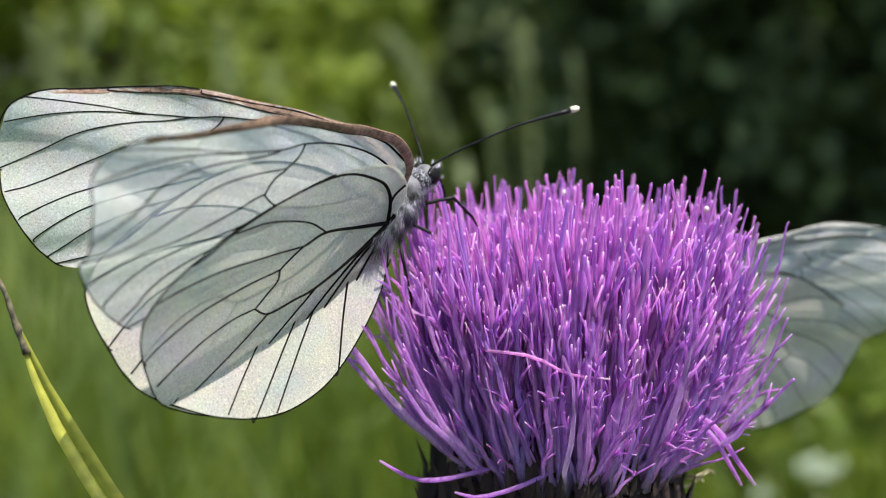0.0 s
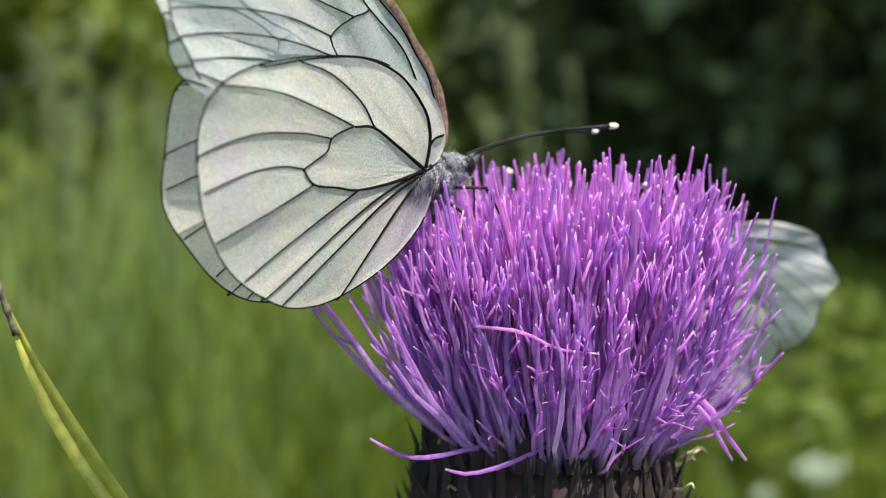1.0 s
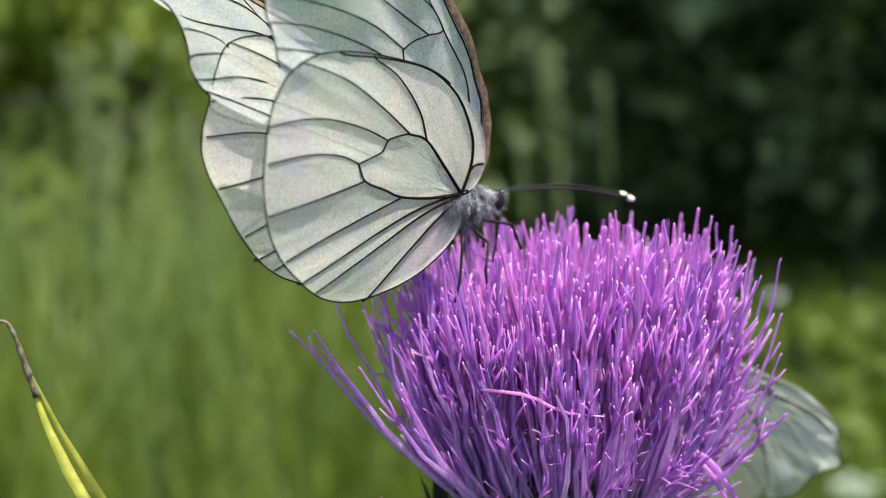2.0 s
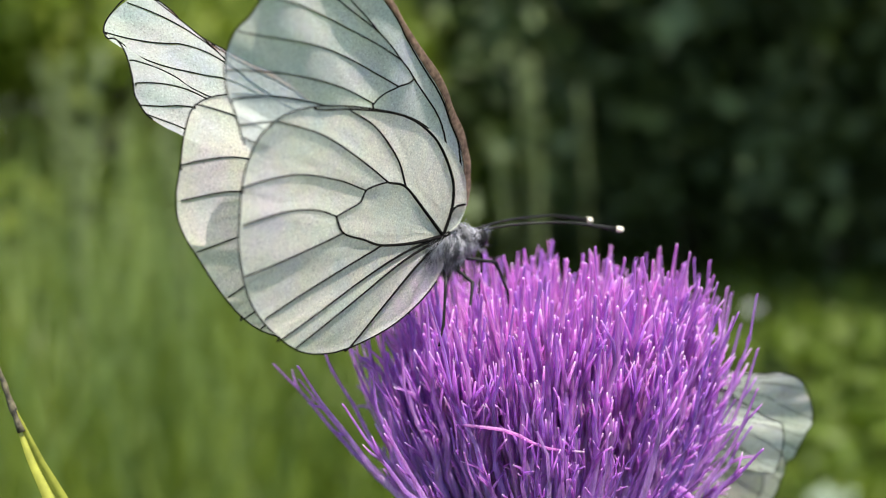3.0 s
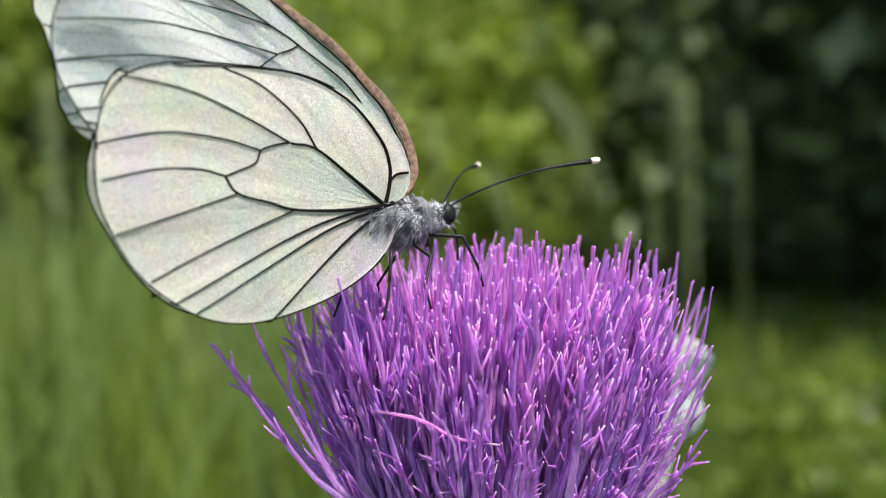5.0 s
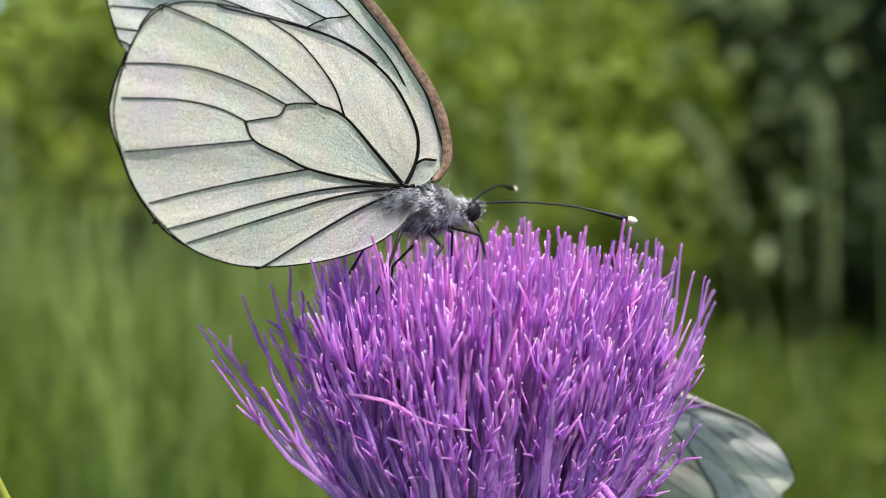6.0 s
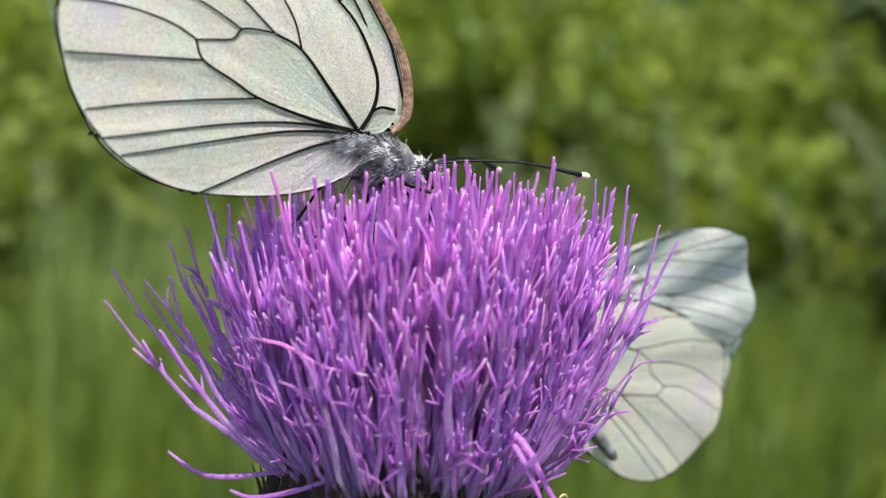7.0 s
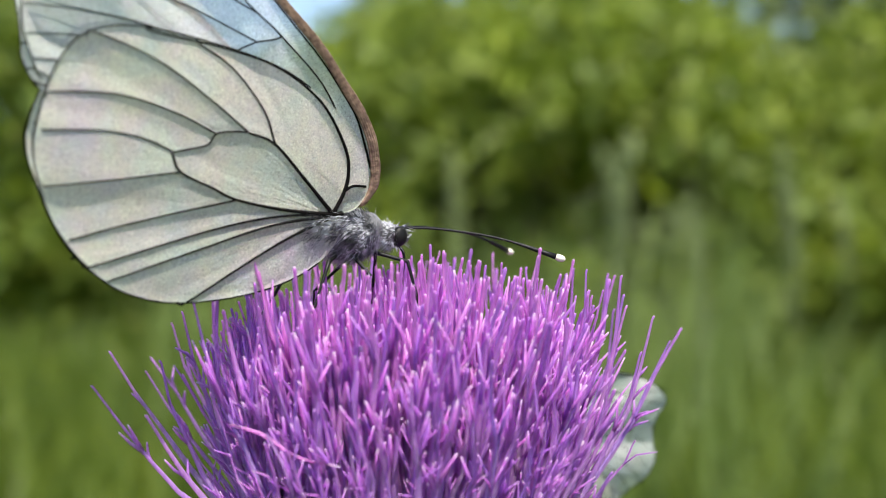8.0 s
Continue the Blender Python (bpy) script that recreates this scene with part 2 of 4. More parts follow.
def tube_data(points, radii, sides=5, start=0, cap=True):
    """Vertices, faces and place along of a round tube through points (metres)."""
    verts, faces, along = [], [], []
    n = len(points)
    side = None
    for i, p in enumerate(points):
        t = (points[min(i + 1, n - 1)] - points[max(i - 1, 0)]).normalized()
        if side is None:
            side = t.orthogonal().normalized()
        side = (side - t * side.dot(t)).normalized()
        up = t.cross(side)
        for k in range(sides):
            a = 2 * math.pi * k / sides
            verts.append(p + (side * math.cos(a) + up * math.sin(a)) * radii[i])
            along.append(i / (n - 1))
    for i in range(n - 1):
        for k in range(sides):
            k2 = (k + 1) % sides
            faces.append((start + i * sides + k, start + i * sides + k2, start + (i + 1) * sides + k2, start + (i + 1) * sides + k))
    if cap:
        faces.append(tuple(start + (n - 1) * sides + k for k in range(sides)))
        faces.append(tuple(start + k for k in reversed(range(sides))))
    return verts, faces, along


def tube(name, points, radii, material, parent=None, sides=6, label=""):
    v, f, _ = tube_data(points, radii, sides)
    return data_part(name, v, f, material, parent, label)


def blob(bm, centre, size, turn=None, seg=16, rings=10):
    m = Matrix.Translation(centre) @ (turn or Matrix()) @ Matrix.Diagonal((*size, 1))
    bmesh.ops.create_uvsphere(bm, u_segments=seg, v_segments=rings, radius=1, matrix=m)


# ---- the ground ----
def build_ground():
    bm = bmesh.new()
    radii = [0.0, 0.5, 1, 2, 3, 4.5, 6, 9, 14, 25, 60, 150, 500]
    rings = []
    for r in radii[1:]:
        ring = []
        for k in range(72):
            a = 2 * math.pi * k / 72
            x, y = r * math.cos(a), r * math.sin(a)
            ring.append(bm.verts.new((x, y, 0.05 * noise.noise((x * 0.5, y * 0.5, 0)) * min(1, r))))
        rings.append(ring)
    c = bm.verts.new((0, 0, 0))
    for k in range(72):
        bm.faces.new((c, rings[0][k], rings[0][(k + 1) % 72]))
        for a, b in zip(rings, rings[1:]):
            bm.faces.new((a[k], b[k], b[(k + 1) % 72], a[(k + 1) % 72]))
    return part("ground", bm, M_GROUND, label="green meadow ground under tall summer grass", kind="structure")


build_ground()


# ---- the thistle ----
AXIS = Vector((0.12, 0.42, 0.0))      # cm, the head's axis
FOOT = -1.75                          # cm, where the florets rise from the bulb


def floret_shape(rng, tip, foot, bend, width, fine=False):
    """One floret in cm: a long style in a slender tube with a few narrow lobes."""
    n = 7
    d = tip - foot
    mid = foot + d * 0.5 + bend
    pts = []
    for i in range(n):
        t = i / (n - 1)
        pts.append(foot * (1 - t) ** 2 + mid * 2 * t * (1 - t) + tip * t * t)
    wob = 0.025 if fine else 0.055
    pts = [pts[0]] + [p + Vector((rng.uniform(-wob, wob), rng.uniform(-wob, wob), 0)) for p in pts[1:]]
    stout = rng.uniform(0.75, 1.15)
    radii = [width * s for s in (0.9, 1.15, 1.3, 1.15 * stout, 0.85 * stout, 0.64 * stout, 0.48 * stout)]
    pts.append(pts[-1] + d.normalized() * width * 0.9)
    radii.append(width * 0.54 * stout)
    pts.append(pts[-1] + d.normalized() * width * 0.7)
    radii.append(width * 0.25)
    v, f, a = tube_data(pts, radii, 5)
    a = [min(1.0, x) for x in a]
    for _ in range(rng.choice((1, 2, 2, 3) if fine else (3, 4, 4, 5))):
        t0 = rng.uniform(0.60, 0.84) if fine else rng.uniform(0.42, 0.80)
        i = t0 * (n - 1)
        k = int(i)
        p0 = pts[k].lerp(pts[k + 1], i - k)
        out = d.orthogonal().normalized()
        out.rotate(Matrix.Rotation(rng.uniform(0, 6.28), 3, d.normalized()))
        ln = rng.uniform(0.10, 0.26) if fine else rng.uniform(0.22, 0.50)
        q = [p0, p0 + d.normalized() * ln * 0.5 + out * 0.03, p0 + d.normalized() * ln + out * rng.uniform(0.03, 0.16)]
        v2, f2, a2 = tube_data(q, [width * 0.6, width * 0.62, width * 0.3], 4, len(v))
        v += v2
        f += f2
        a += [0.62 + 0.36 * x for x in a2]
    return v, f, a


TOP = 0.43                            # share of the florets that end on the crown


def tip_of(rng, i, n):
    """Where the i-th of n florets ends: over the flat crown first, then down the flank (cm)."""
    golden = i * 2.399963
    u = (i + 0.5) / n
    if u < TOP:
        r = 1.33 * math.sqrt(u / TOP)
        z = 0.60 - 0.12 * (r / 1.36) ** 3 - 0.72 * rng.random() ** 1.25 + 0.20 * rng.random()
    else:
        s = (u - TOP) / (1 - TOP)
        r = 1.28 + 0.17 * math.sin(s * 2.6) + rng.uniform(-0.22, 0.10) - 0.12 * s * s + (0.30 * rng.random() if rng.random() < 0.10 else 0)
        z = 0.50 - 1.68 * s ** 1.1 + rng.uniform(-0.28, 0.22)
    golden += rng.uniform(-0.25, 0.25)
    return Vector((r * math.cos(golden), r * math.sin(golden), z)), r


def build_thistle():
    root = new("thistle")
    root.location = spot(AXIS.x, AXIS.y, 0)
    tagged(root, "purple thistle flower head in full bloom on its stem", "flower")
    rng = random.Random(11)
    # bulb of the head
    bm = bmesh.new()
    prof = [(0.30, -3.55), (0.75, -3.45), (1.08, -3.05), (1.18, -2.55), (1.10, -2.1), (0.98, -1.75), (0.6, -1.6), (0.0, -1.55)]
    rows = []
    for r, z in prof:
        rows.append([bm.verts.new(((r * math.cos(k * math.pi / 14) - 0.12) * CM, r * CM * math.sin(k * math.pi / 14), z * CM)) for k in range(28)] if r else [bm.verts.new((0, 0, z * CM))])
    for a, b in zip(rows, rows[1:]):
        for k in range(28):
            k2 = (k + 1) % 28
            bm.faces.new((a[k], a[k2], b[k2], b[k]) if len(b) > 1 else (a[k], a[k2], b[0]))
    part("bulb", bm, M_BRACT, root, "dark green bulb of overlapping bracts")
    stem_pts = spline([(0, 0, -3.5 * CM), (0.2 * CM, 0.1 * CM, -12 * CM), (-0.8 * CM, 0.6 * CM, -32 * CM), (-1.5 * CM, 1 * CM, -61 * CM)], 14)
    tube("stem", stem_pts, [0.0022] * 14, M_STEM, root, 9, "ridged green stem")
    # bracts: pointed scales over the bulb
    vs = []
    for kind in range(3):
        ln, w = (0.50, 0.45, 0.58)[kind], (0.062, 0.055, 0.042)[kind]
        v = [(-w, 0, 0), (w, 0, 0), (-w * 0.8, 0.02, ln * 0.5), (0, 0.055, ln * 0.5), (w * 0.8, 0.02, ln * 0.5), (0, 0.05, 0), (0, 0.14, ln)]
        me = bpy.data.meshes.new("bract")
        me.from_pydata([Vector(p) * CM for p in v], [], [(0, 5, 3, 2), (5, 1, 4, 3), (2, 3, 6), (3, 4, 6)])
        me.materials.append(M_BRACT)
        vs.append(me)
    for row in range(7):
        z = -3.3 + row * 0.27
        r = np.interp(z, [-3.45, -3.05, -2.55, -2.1, -1.7], [0.75, 1.08, 1.18, 1.10, 1.0])
        for k in range(34):
            a = 2 * math.pi * (k + 0.5 * (row % 2)) / 34 + rng.uniform(-0.05, 0.05)
            ob = new("bract", vs[rng.randrange(3)])
            ob.parent = root
            ob.matrix_basis = Matrix.Translation(((r * math.cos(a) - 0.12) * CM, r * CM * math.sin(a), z * CM)) @ Matrix.Rotation(a - math.pi / 2, 4, "Z") @ Matrix.Rotation(radians(rng.uniform(-4, 10) + 22 * (-2.55 - z) * -0.5), 4, "X")
    # florets
    n = 1300
    rest_v, rest_f, rest_a, rest_r = [], [], [], []
    made = []
    for i in range(n):
        tip, r = tip_of(rng, i, n)
        fr = min(0.92, 0.62 * r)
        ang = math.atan2(tip.y, tip.x)
        foot = Vector((fr * math.cos(ang), fr * math.sin(ang), FOOT + 0.05))
        outward = Vector((math.cos(ang), math.sin(ang), 0))
        bend = outward * rng.uniform(0.02, 0.16) * r * 0.55 + Vector((rng.uniform(-1, 1), rng.uniform(-1, 1), rng.uniform(-0.3, 0.3))) * 0.16
        tip = tip + Vector((rng.gauss(0, 0.12), rng.gauss(0, 0.12), rng.gauss(0, 0.06)))
        if -1.3 < tip.x < -0.1 and -1.2 < tip.y < -0.1 and tip.z > 0.2:
            tip.z -= 0.16              # pressed down under the butterfly
        fine = tip.z < -0.25 and r > 0.9       # the outer, lower ones are thin tubes
        width = rng.uniform(0.011, 0.019) if fine else rng.uniform(0.015, 0.030)
        if fine:
            bend *= 0.6
        shape = floret_shape(rng, tip, foot, bend, width, fine)
        made.append((tip.y * 1.0 - tip.z * 0.4 + (0.6 if r < 0.6 else 0), shape, min(1, max(0, (r - 0.8) / 0.8 + (0.3 - tip.z) * 0.25))))
    # long strays that stand off the flank
    strays = [((1.52, 0.50, 0.60), 0.30), ((1.73, -0.33, 0.38), 0.24), ((1.71, -0.36, -0.07), 0.22), ((-1.47, -1.18, -0.09), 0.25), ((-1.62, -1.71, -0.24), 0.2),
              ((-2.0, -1.03, -0.06), 0.2), ((-1.94, -0.40, 0.13), 0.16), ((-2.30, -0.15, -0.18), 0.12), ((-1.54, -0.80, 0.25), 0.2), ((1.33, 0.23, 0.64), 0.2),
              ((-2.05, -0.55, -0.25), 0.12), ((1.75, 0.62, 0.30), 0.22), ((1.74, 1.30, 0.18), 0.2), ((1.62, -0.7, -0.35), 0.2), ((1.72, 0.3, 0.05), 0.22), ((1.45, 0.75, 0.45), 0.25),
              ((1.2, 1.15, 0.6), 0.2), ((-1.35, -1.45, -0.45), 0.2), ((-1.75, 0.5, -0.1), 0.2), ((1.55, -1.1, -0.75), 0.1), ((1.75, 0.9, 0.1), 0.2), ((1.70, -0.25, -0.75), 0.12)]
    for p, b in strays:
        tip = Vector(p)
        ang = math.atan2(tip.y, tip.x)
        foot = Vector((0.92 * math.cos(ang), 0.92 * math.sin(ang), FOOT + 0.1))
        made.append((-9, floret_shape(rng, tip, foot, Vector((math.cos(ang), math.sin(ang), -0.4)) * b, 0.020, True), 1.0))
    # one that lies across the front, and two that droop under the rim
    for thick, *line in ((0.013, (-0.76, -1.30, -0.47), (-0.42, -1.40, -0.50), (-0.15, -1.40, -0.63), (0.16, -1.34, -0.68)),
                         (0.024, (0.80, -0.6, -1.02), (1.08, -0.75, -1.18), (1.22, -0.8, -1.40), (1.38, -0.85, -1.62)),
                         (0.020, (0.85, -0.62, -1.08), (1.05, -0.78, -1.24), (1.17, -0.82, -1.44), (1.27, -0.86, -1.62)),
                         (0.019, (-0.70, -0.85, -1.48), (-1.05, -1.0, -1.52), (-1.3, -1.05, -1.50), (-1.55, -1.05, -1.36)),
                         (0.018, (-0.20, -1.0, -1.45), (-0.50, -1.1, -1.56), (-0.80, -1.15, -1.62), (-0.98, -1.15, -1.58))):
        pts = spline(line, 8)
        v, f, al = tube_data(pts, [thick * k for k in (0.9, 1.0, 1.1, 1.1, 1.0, 0.9, 0.75, 0.5)], 5)
        made.append((-9, (v, f, [0.5 + 0.5 * x for x in al]), 0.0 if thick == 0.013 else 0.8))
    # dry pale bract tips that curl out under the rim
    for a0, z0, ln in ((0.0, -1.80, 0.26), (-0.22, -1.72, 0.20), (0.16, -1.92, 0.22), (-0.5, -1.95, 0.18), (0.5, -1.86, 0.2), (-2.5, -1.9, 0.2)):
        d = Vector((math.cos(a0), math.sin(a0), 0))
        pts = spline([d * 1.0 + Vector((0, 0, z0)), d * (1.0 + ln * 0.5) + Vector((0, 0, z0 + 0.02)), d * (1.0 + ln * 0.85) + Vector((0, 0, z0 + 0.07)), d * (1.0 + ln) + Vector((0, 0, z0 + 0.03))], 9)
        tube("dry_bract_tip", [p * CM for p in pts], [(0.018 - 0.0016 * k) * CM for k in range(9)], M_DRY, root, 5, "pale curled dry bract tip")
    made.sort(key=lambda e: e[0])
    for j, (_, (v, f, a), rim) in enumerate(made):
        v = [p * CM for p in v]
        if j < 300:
            data_part("floret", v, f, M_FLORET, root, along=a, rim=[rim] * len(a))
        else:
            k = len(rest_v)
            rest_v += v
            rest_f += [tuple(i + k for i in q) for q in f]
            rest_a += a
            rest_r += [rim] * len(a)
    data_part("florets_behind", rest_v, rest_f, M_FLORET, root, "crowd of purple florets at the back of the head", kind="stuff", along=rest_a, rim=rest_r)
    return root


build_thistle()


# ---- butterflies ----
# wing plan in cm: x towards the head, z away from the hinge
HIND_EDGE = [(0.04, 0.0), (0.19, 0.06), (0.26, 0.22), (0.20, 0.44), (0.06, 0.62), (-0.22, 0.81), (-0.62, 0.98), (-1.15, 1.07), (-1.65, 1.09), (-1.95, 1.01), (-2.10, 0.82),
             (-2.19, 0.52), (-2.22, 0.25), (-2.13, -0.02), (-1.95, -0.32), (-1.65, -0.58), (-1.3, -0.69), (-0.95, -0.68), (-0.5, -0.58), (-0.15, -0.42), (0.06, -0.2)]
FORE_EDGE = [(0.36, 0.05), (0.45, 0.22), (0.38, 0.55), (0.19, 0.85), (-0.18, 1.28), (-0.6, 1.66), (-0.95, 1.88), (-1.25, 2), (-1.52, 2.01), (-1.75, 1.88), (-1.91, 1.64), (-2.01, 1.36), (-2.04, 1.08), (-1.92, 0.86), (-1.3, 0.55), (-0.6, 0.22), (0, 0)]
HIND_VEINS = [[(0, 0), (0.06, 0.16), (0.07, 0.32), (0.0, 0.50), (-0.25, 0.79), (-0.64, 0.98), (-1.1, 1.05), (-1.5, 1.07)],
              [(0.06, 0.17), (0.13, 0.22), (0.24, 0.23)],
              [(0, 0), (-0.28, 0.23), (-0.56, 0.45), (-0.78, 0.51)],
              [(-0.56, 0.45), (-0.68, 0.67), (-0.95, 0.92), (-1.2, 1.04)],
              [(-0.78, 0.51), (-1.1, 0.70), (-1.5, 0.90), (-1.92, 1.01)],
              [(-0.78, 0.51), (-0.9, 0.50), (-1.01, 0.47), (-1.06, 0.39), (-1.18, 0.35), (-1.31, 0.32)],
              [(-1.01, 0.47), (-1.3, 0.57), (-1.7, 0.64), (-2.13, 0.60)],
              [(-1.31, 0.32), (-1.5, 0.38), (-1.8, 0.40), (-2.2, 0.36)],
              [(-1.31, 0.32), (-1.23, 0.19), (-1.0, 0.11), (-0.79, 0.04), (-0.4, 0.0), (0, 0)],
              [(-1.23, 0.19), (-1.6, 0.11), (-2.14, 0.0)],
              [(-0.79, 0.04), (-1.2, -0.08), (-1.6, -0.21), (-1.93, -0.33)],
              [(0, 0), (-0.5, -0.06), (-1.0, -0.20), (-1.75, -0.48)],
              [(0, -0.01), (-0.5, -0.12), (-1.0, -0.31), (-1.65, -0.58)],
              [(0, -0.02), (-0.35, -0.20), (-0.7, -0.43), (-1.06, -0.69)]]
FORE_VEINS = [[(0.32, 0.1), (0.15, 0.55), (-0.1, 0.95), (-0.4, 1.235), (-0.587, 1.368), (-0.8, 1.53), (-1.2, 1.76), (-1.62, 1.97)],
              [(0.38, 0.3), (0.2, 0.72), (-0.15, 1.15), (-0.55, 1.55), (-0.9, 1.82)],
              [(0.41, 0.35), (0.26, 0.72), (-0.05, 1.12), (-0.4, 1.44)],
              [(-0.4, 1.235), (-0.49, 1.21), (-0.59, 1.19), (-0.7, 1.13), (-0.8, 1.08)],
              [(-0.587, 1.368), (-0.95, 1.52), (-1.35, 1.65), (-1.8, 1.75)],
              [(-0.8, 1.53), (-1.1, 1.78), (-1.38, 2)],
              [(-0.59, 1.19), (-1, 1.36), (-1.4, 1.47), (-1.87, 1.54)],
              [(-0.8, 1.08), (-1.15, 1.21), (-1.5, 1.29), (-1.92, 1.33)],
              [(-0.8, 1.08), (-0.75, 0.92), (-0.45, 0.6), (0, 0.25), (0.3, 0.06)],
              [(-0.75, 0.92), (-1.2, 1.08), (-1.6, 1.16), (-1.98, 1.18)],
              [(-0.55, 0.7), (-1, 0.88), (-1.5, 1), (-2, 1.05)],
              [(0.3, 0.05), (-0.4, 0.3), (-1.1, 0.6), (-1.95, 0.95)]]


def drawn_out(points, share):
    """Forewing points with the wing tip drawn out by a share of its length."""
    hub, out = Vector((0.36, 0.08)), []
    for p in points:
        d = Vector(p) - hub
        off = math.degrees(abs(math.atan2(d.y, d.x) - math.atan2(1.96, -1.84)))
        d *= 1 + share * math.exp(-(off / 25) ** 2) * min(1, max(0, (d.length - 1.0) / 1.6))
        out.append(tuple(hub + d))
    return out


def camber(x, z, fore):
    """The wing's rise out of its plane (cm)."""
    r = math.hypot(x - 0.1, z)
    a = math.atan2(z, 0.1 - x)
    pleat = math.sin(a * (19 if fore else 15))
    pleat = math.copysign(abs(pleat) ** 0.7, pleat) * (0.046 if fore else 0.018)
    return 0.05 * math.sin(min(r, 2.2) * 1.3) + pleat * (r / 2) ** 2 - ((0.03 + 0.035 * r) if fore else 0.0)


def build_wing(name, parent, edge, veins, fore, side, label, edging):
    """side -1: the right wing. Returns the wing object, whose origin is its hinge."""
    def at(x, z, lift=0.0):
        return Vector((x, side * (camber(x, z, fore) + lift), z)) * CM
    rim = spline([(x, 0, z) for x, z in edge] + [(edge[0][0], 0, edge[0][1])], 150)
    hub = (0.12, 0.1) if fore else (-0.05, 0.0)
    verts, faces = [at(*hub)], []
    rings, n = 22, len(rim) - 1
    depth, stout = (0.018, 1.0) if edging is M_COSTA else (0.004, 0.85)
    ribs = np.array([(p.x, p.z) for v in veins for p in spline([(x, 0, z) for x, z in v], 24)])

    def sag(x, z):
        """The membrane sags a little between its veins."""
        d = math.sqrt(((ribs - (x, z)) ** 2).sum(1).min())
        return side * depth * (1 - math.exp(-d / 0.06))
    tips = [Vector((v[-1][0], 0, v[-1][1])) for v in veins]
    for k in range(1, rings + 1):
        s = k / rings
        for p in rim[:-1]:
            w = 1.0
            if k == rings:
                w += 0.006 * noise.noise(Vector((p.x * 6, p.z * 6, 3))) + 0.010 * min(1.0, min((p - q).length for q in tips) / 0.16) - 0.008
            x, z = hub[0] + (p.x - hub[0]) * s * w, hub[1] + (p.z - hub[1]) * s * w
            verts.append(at(x, z, sag(x, z) * (0.3 if k == rings else 1.0)))
    for j in range(n):
        j2 = (j + 1) % n
        faces.append((0, 1 + j, 1 + j2))
        for k in range(rings - 1):
            a, b = 1 + k * n, 1 + (k + 1) * n
            faces.append((a + j, b + j, b + j2, a + j2))
    wing = data_part(name, verts, faces, M_FOREWING if fore else M_HINDWING, parent, label)
    for q, pts in enumerate(veins):
        pts = list(pts)
        way = (Vector(pts[-1]) - Vector(pts[-2])).normalized()
        end = min(rim, key=lambda p: (Vector((p.x, p.z)) - Vector(pts[-1]) - way * 0.08).length)
        gap = Vector((end.x, end.z)) - Vector(pts[-1])
        if 0.03 < gap.length < 0.24 and gap.normalized().dot(way) > 0.75:
            pts.append((end.x * 0.992, end.z * 0.992))         # the vein runs out to the rim
        else:
            pts[-1] = (pts[-1][0] * 0.99, pts[-1][1] * 0.99)
        line = spline([(x, 0, z) for x, z in pts], 5 * len(pts))
        m = len(line)
        heavy = 1.5 if (not fore and q in (0, 2, 8)) else 1.0
        rad = [(0.0033 + 0.0080 * math.exp(-math.hypot(p.x, p.z) * 1.4) * heavy + 0.0018 * heavy) * stout * CM for p in line]
        tube("vein", [at(p.x, p.z) for p in line], rad, M_VEIN, wing, 5)
    tube("margin", [at(p.x, p.z) for p in rim[(40 if fore else 38):(112 if fore else -12)]], [0.0060 * CM] * (72 if fore else len(rim) - 50), M_VEIN, wing, 5, "dark rim")
    if fore:
        line = spline([(x, 0, z) for x, z in edge[:8]], 40)
        for off, wd in ((0.0, 0.014), (0.016, 0.020), (0.034, 0.022), (0.052, 0.020), (0.068, 0.013)):
            pts = [at(p.x - off * (1 - i / 52), p.z - off * 0.5, 0.01) for i, p in enumerate(line)]
            tube("costa", pts, [wd * CM * (1.0 - 0.80 * i / 39) for i in range(40)], edging, wing, 6, "scaled leading edge")
    return wing


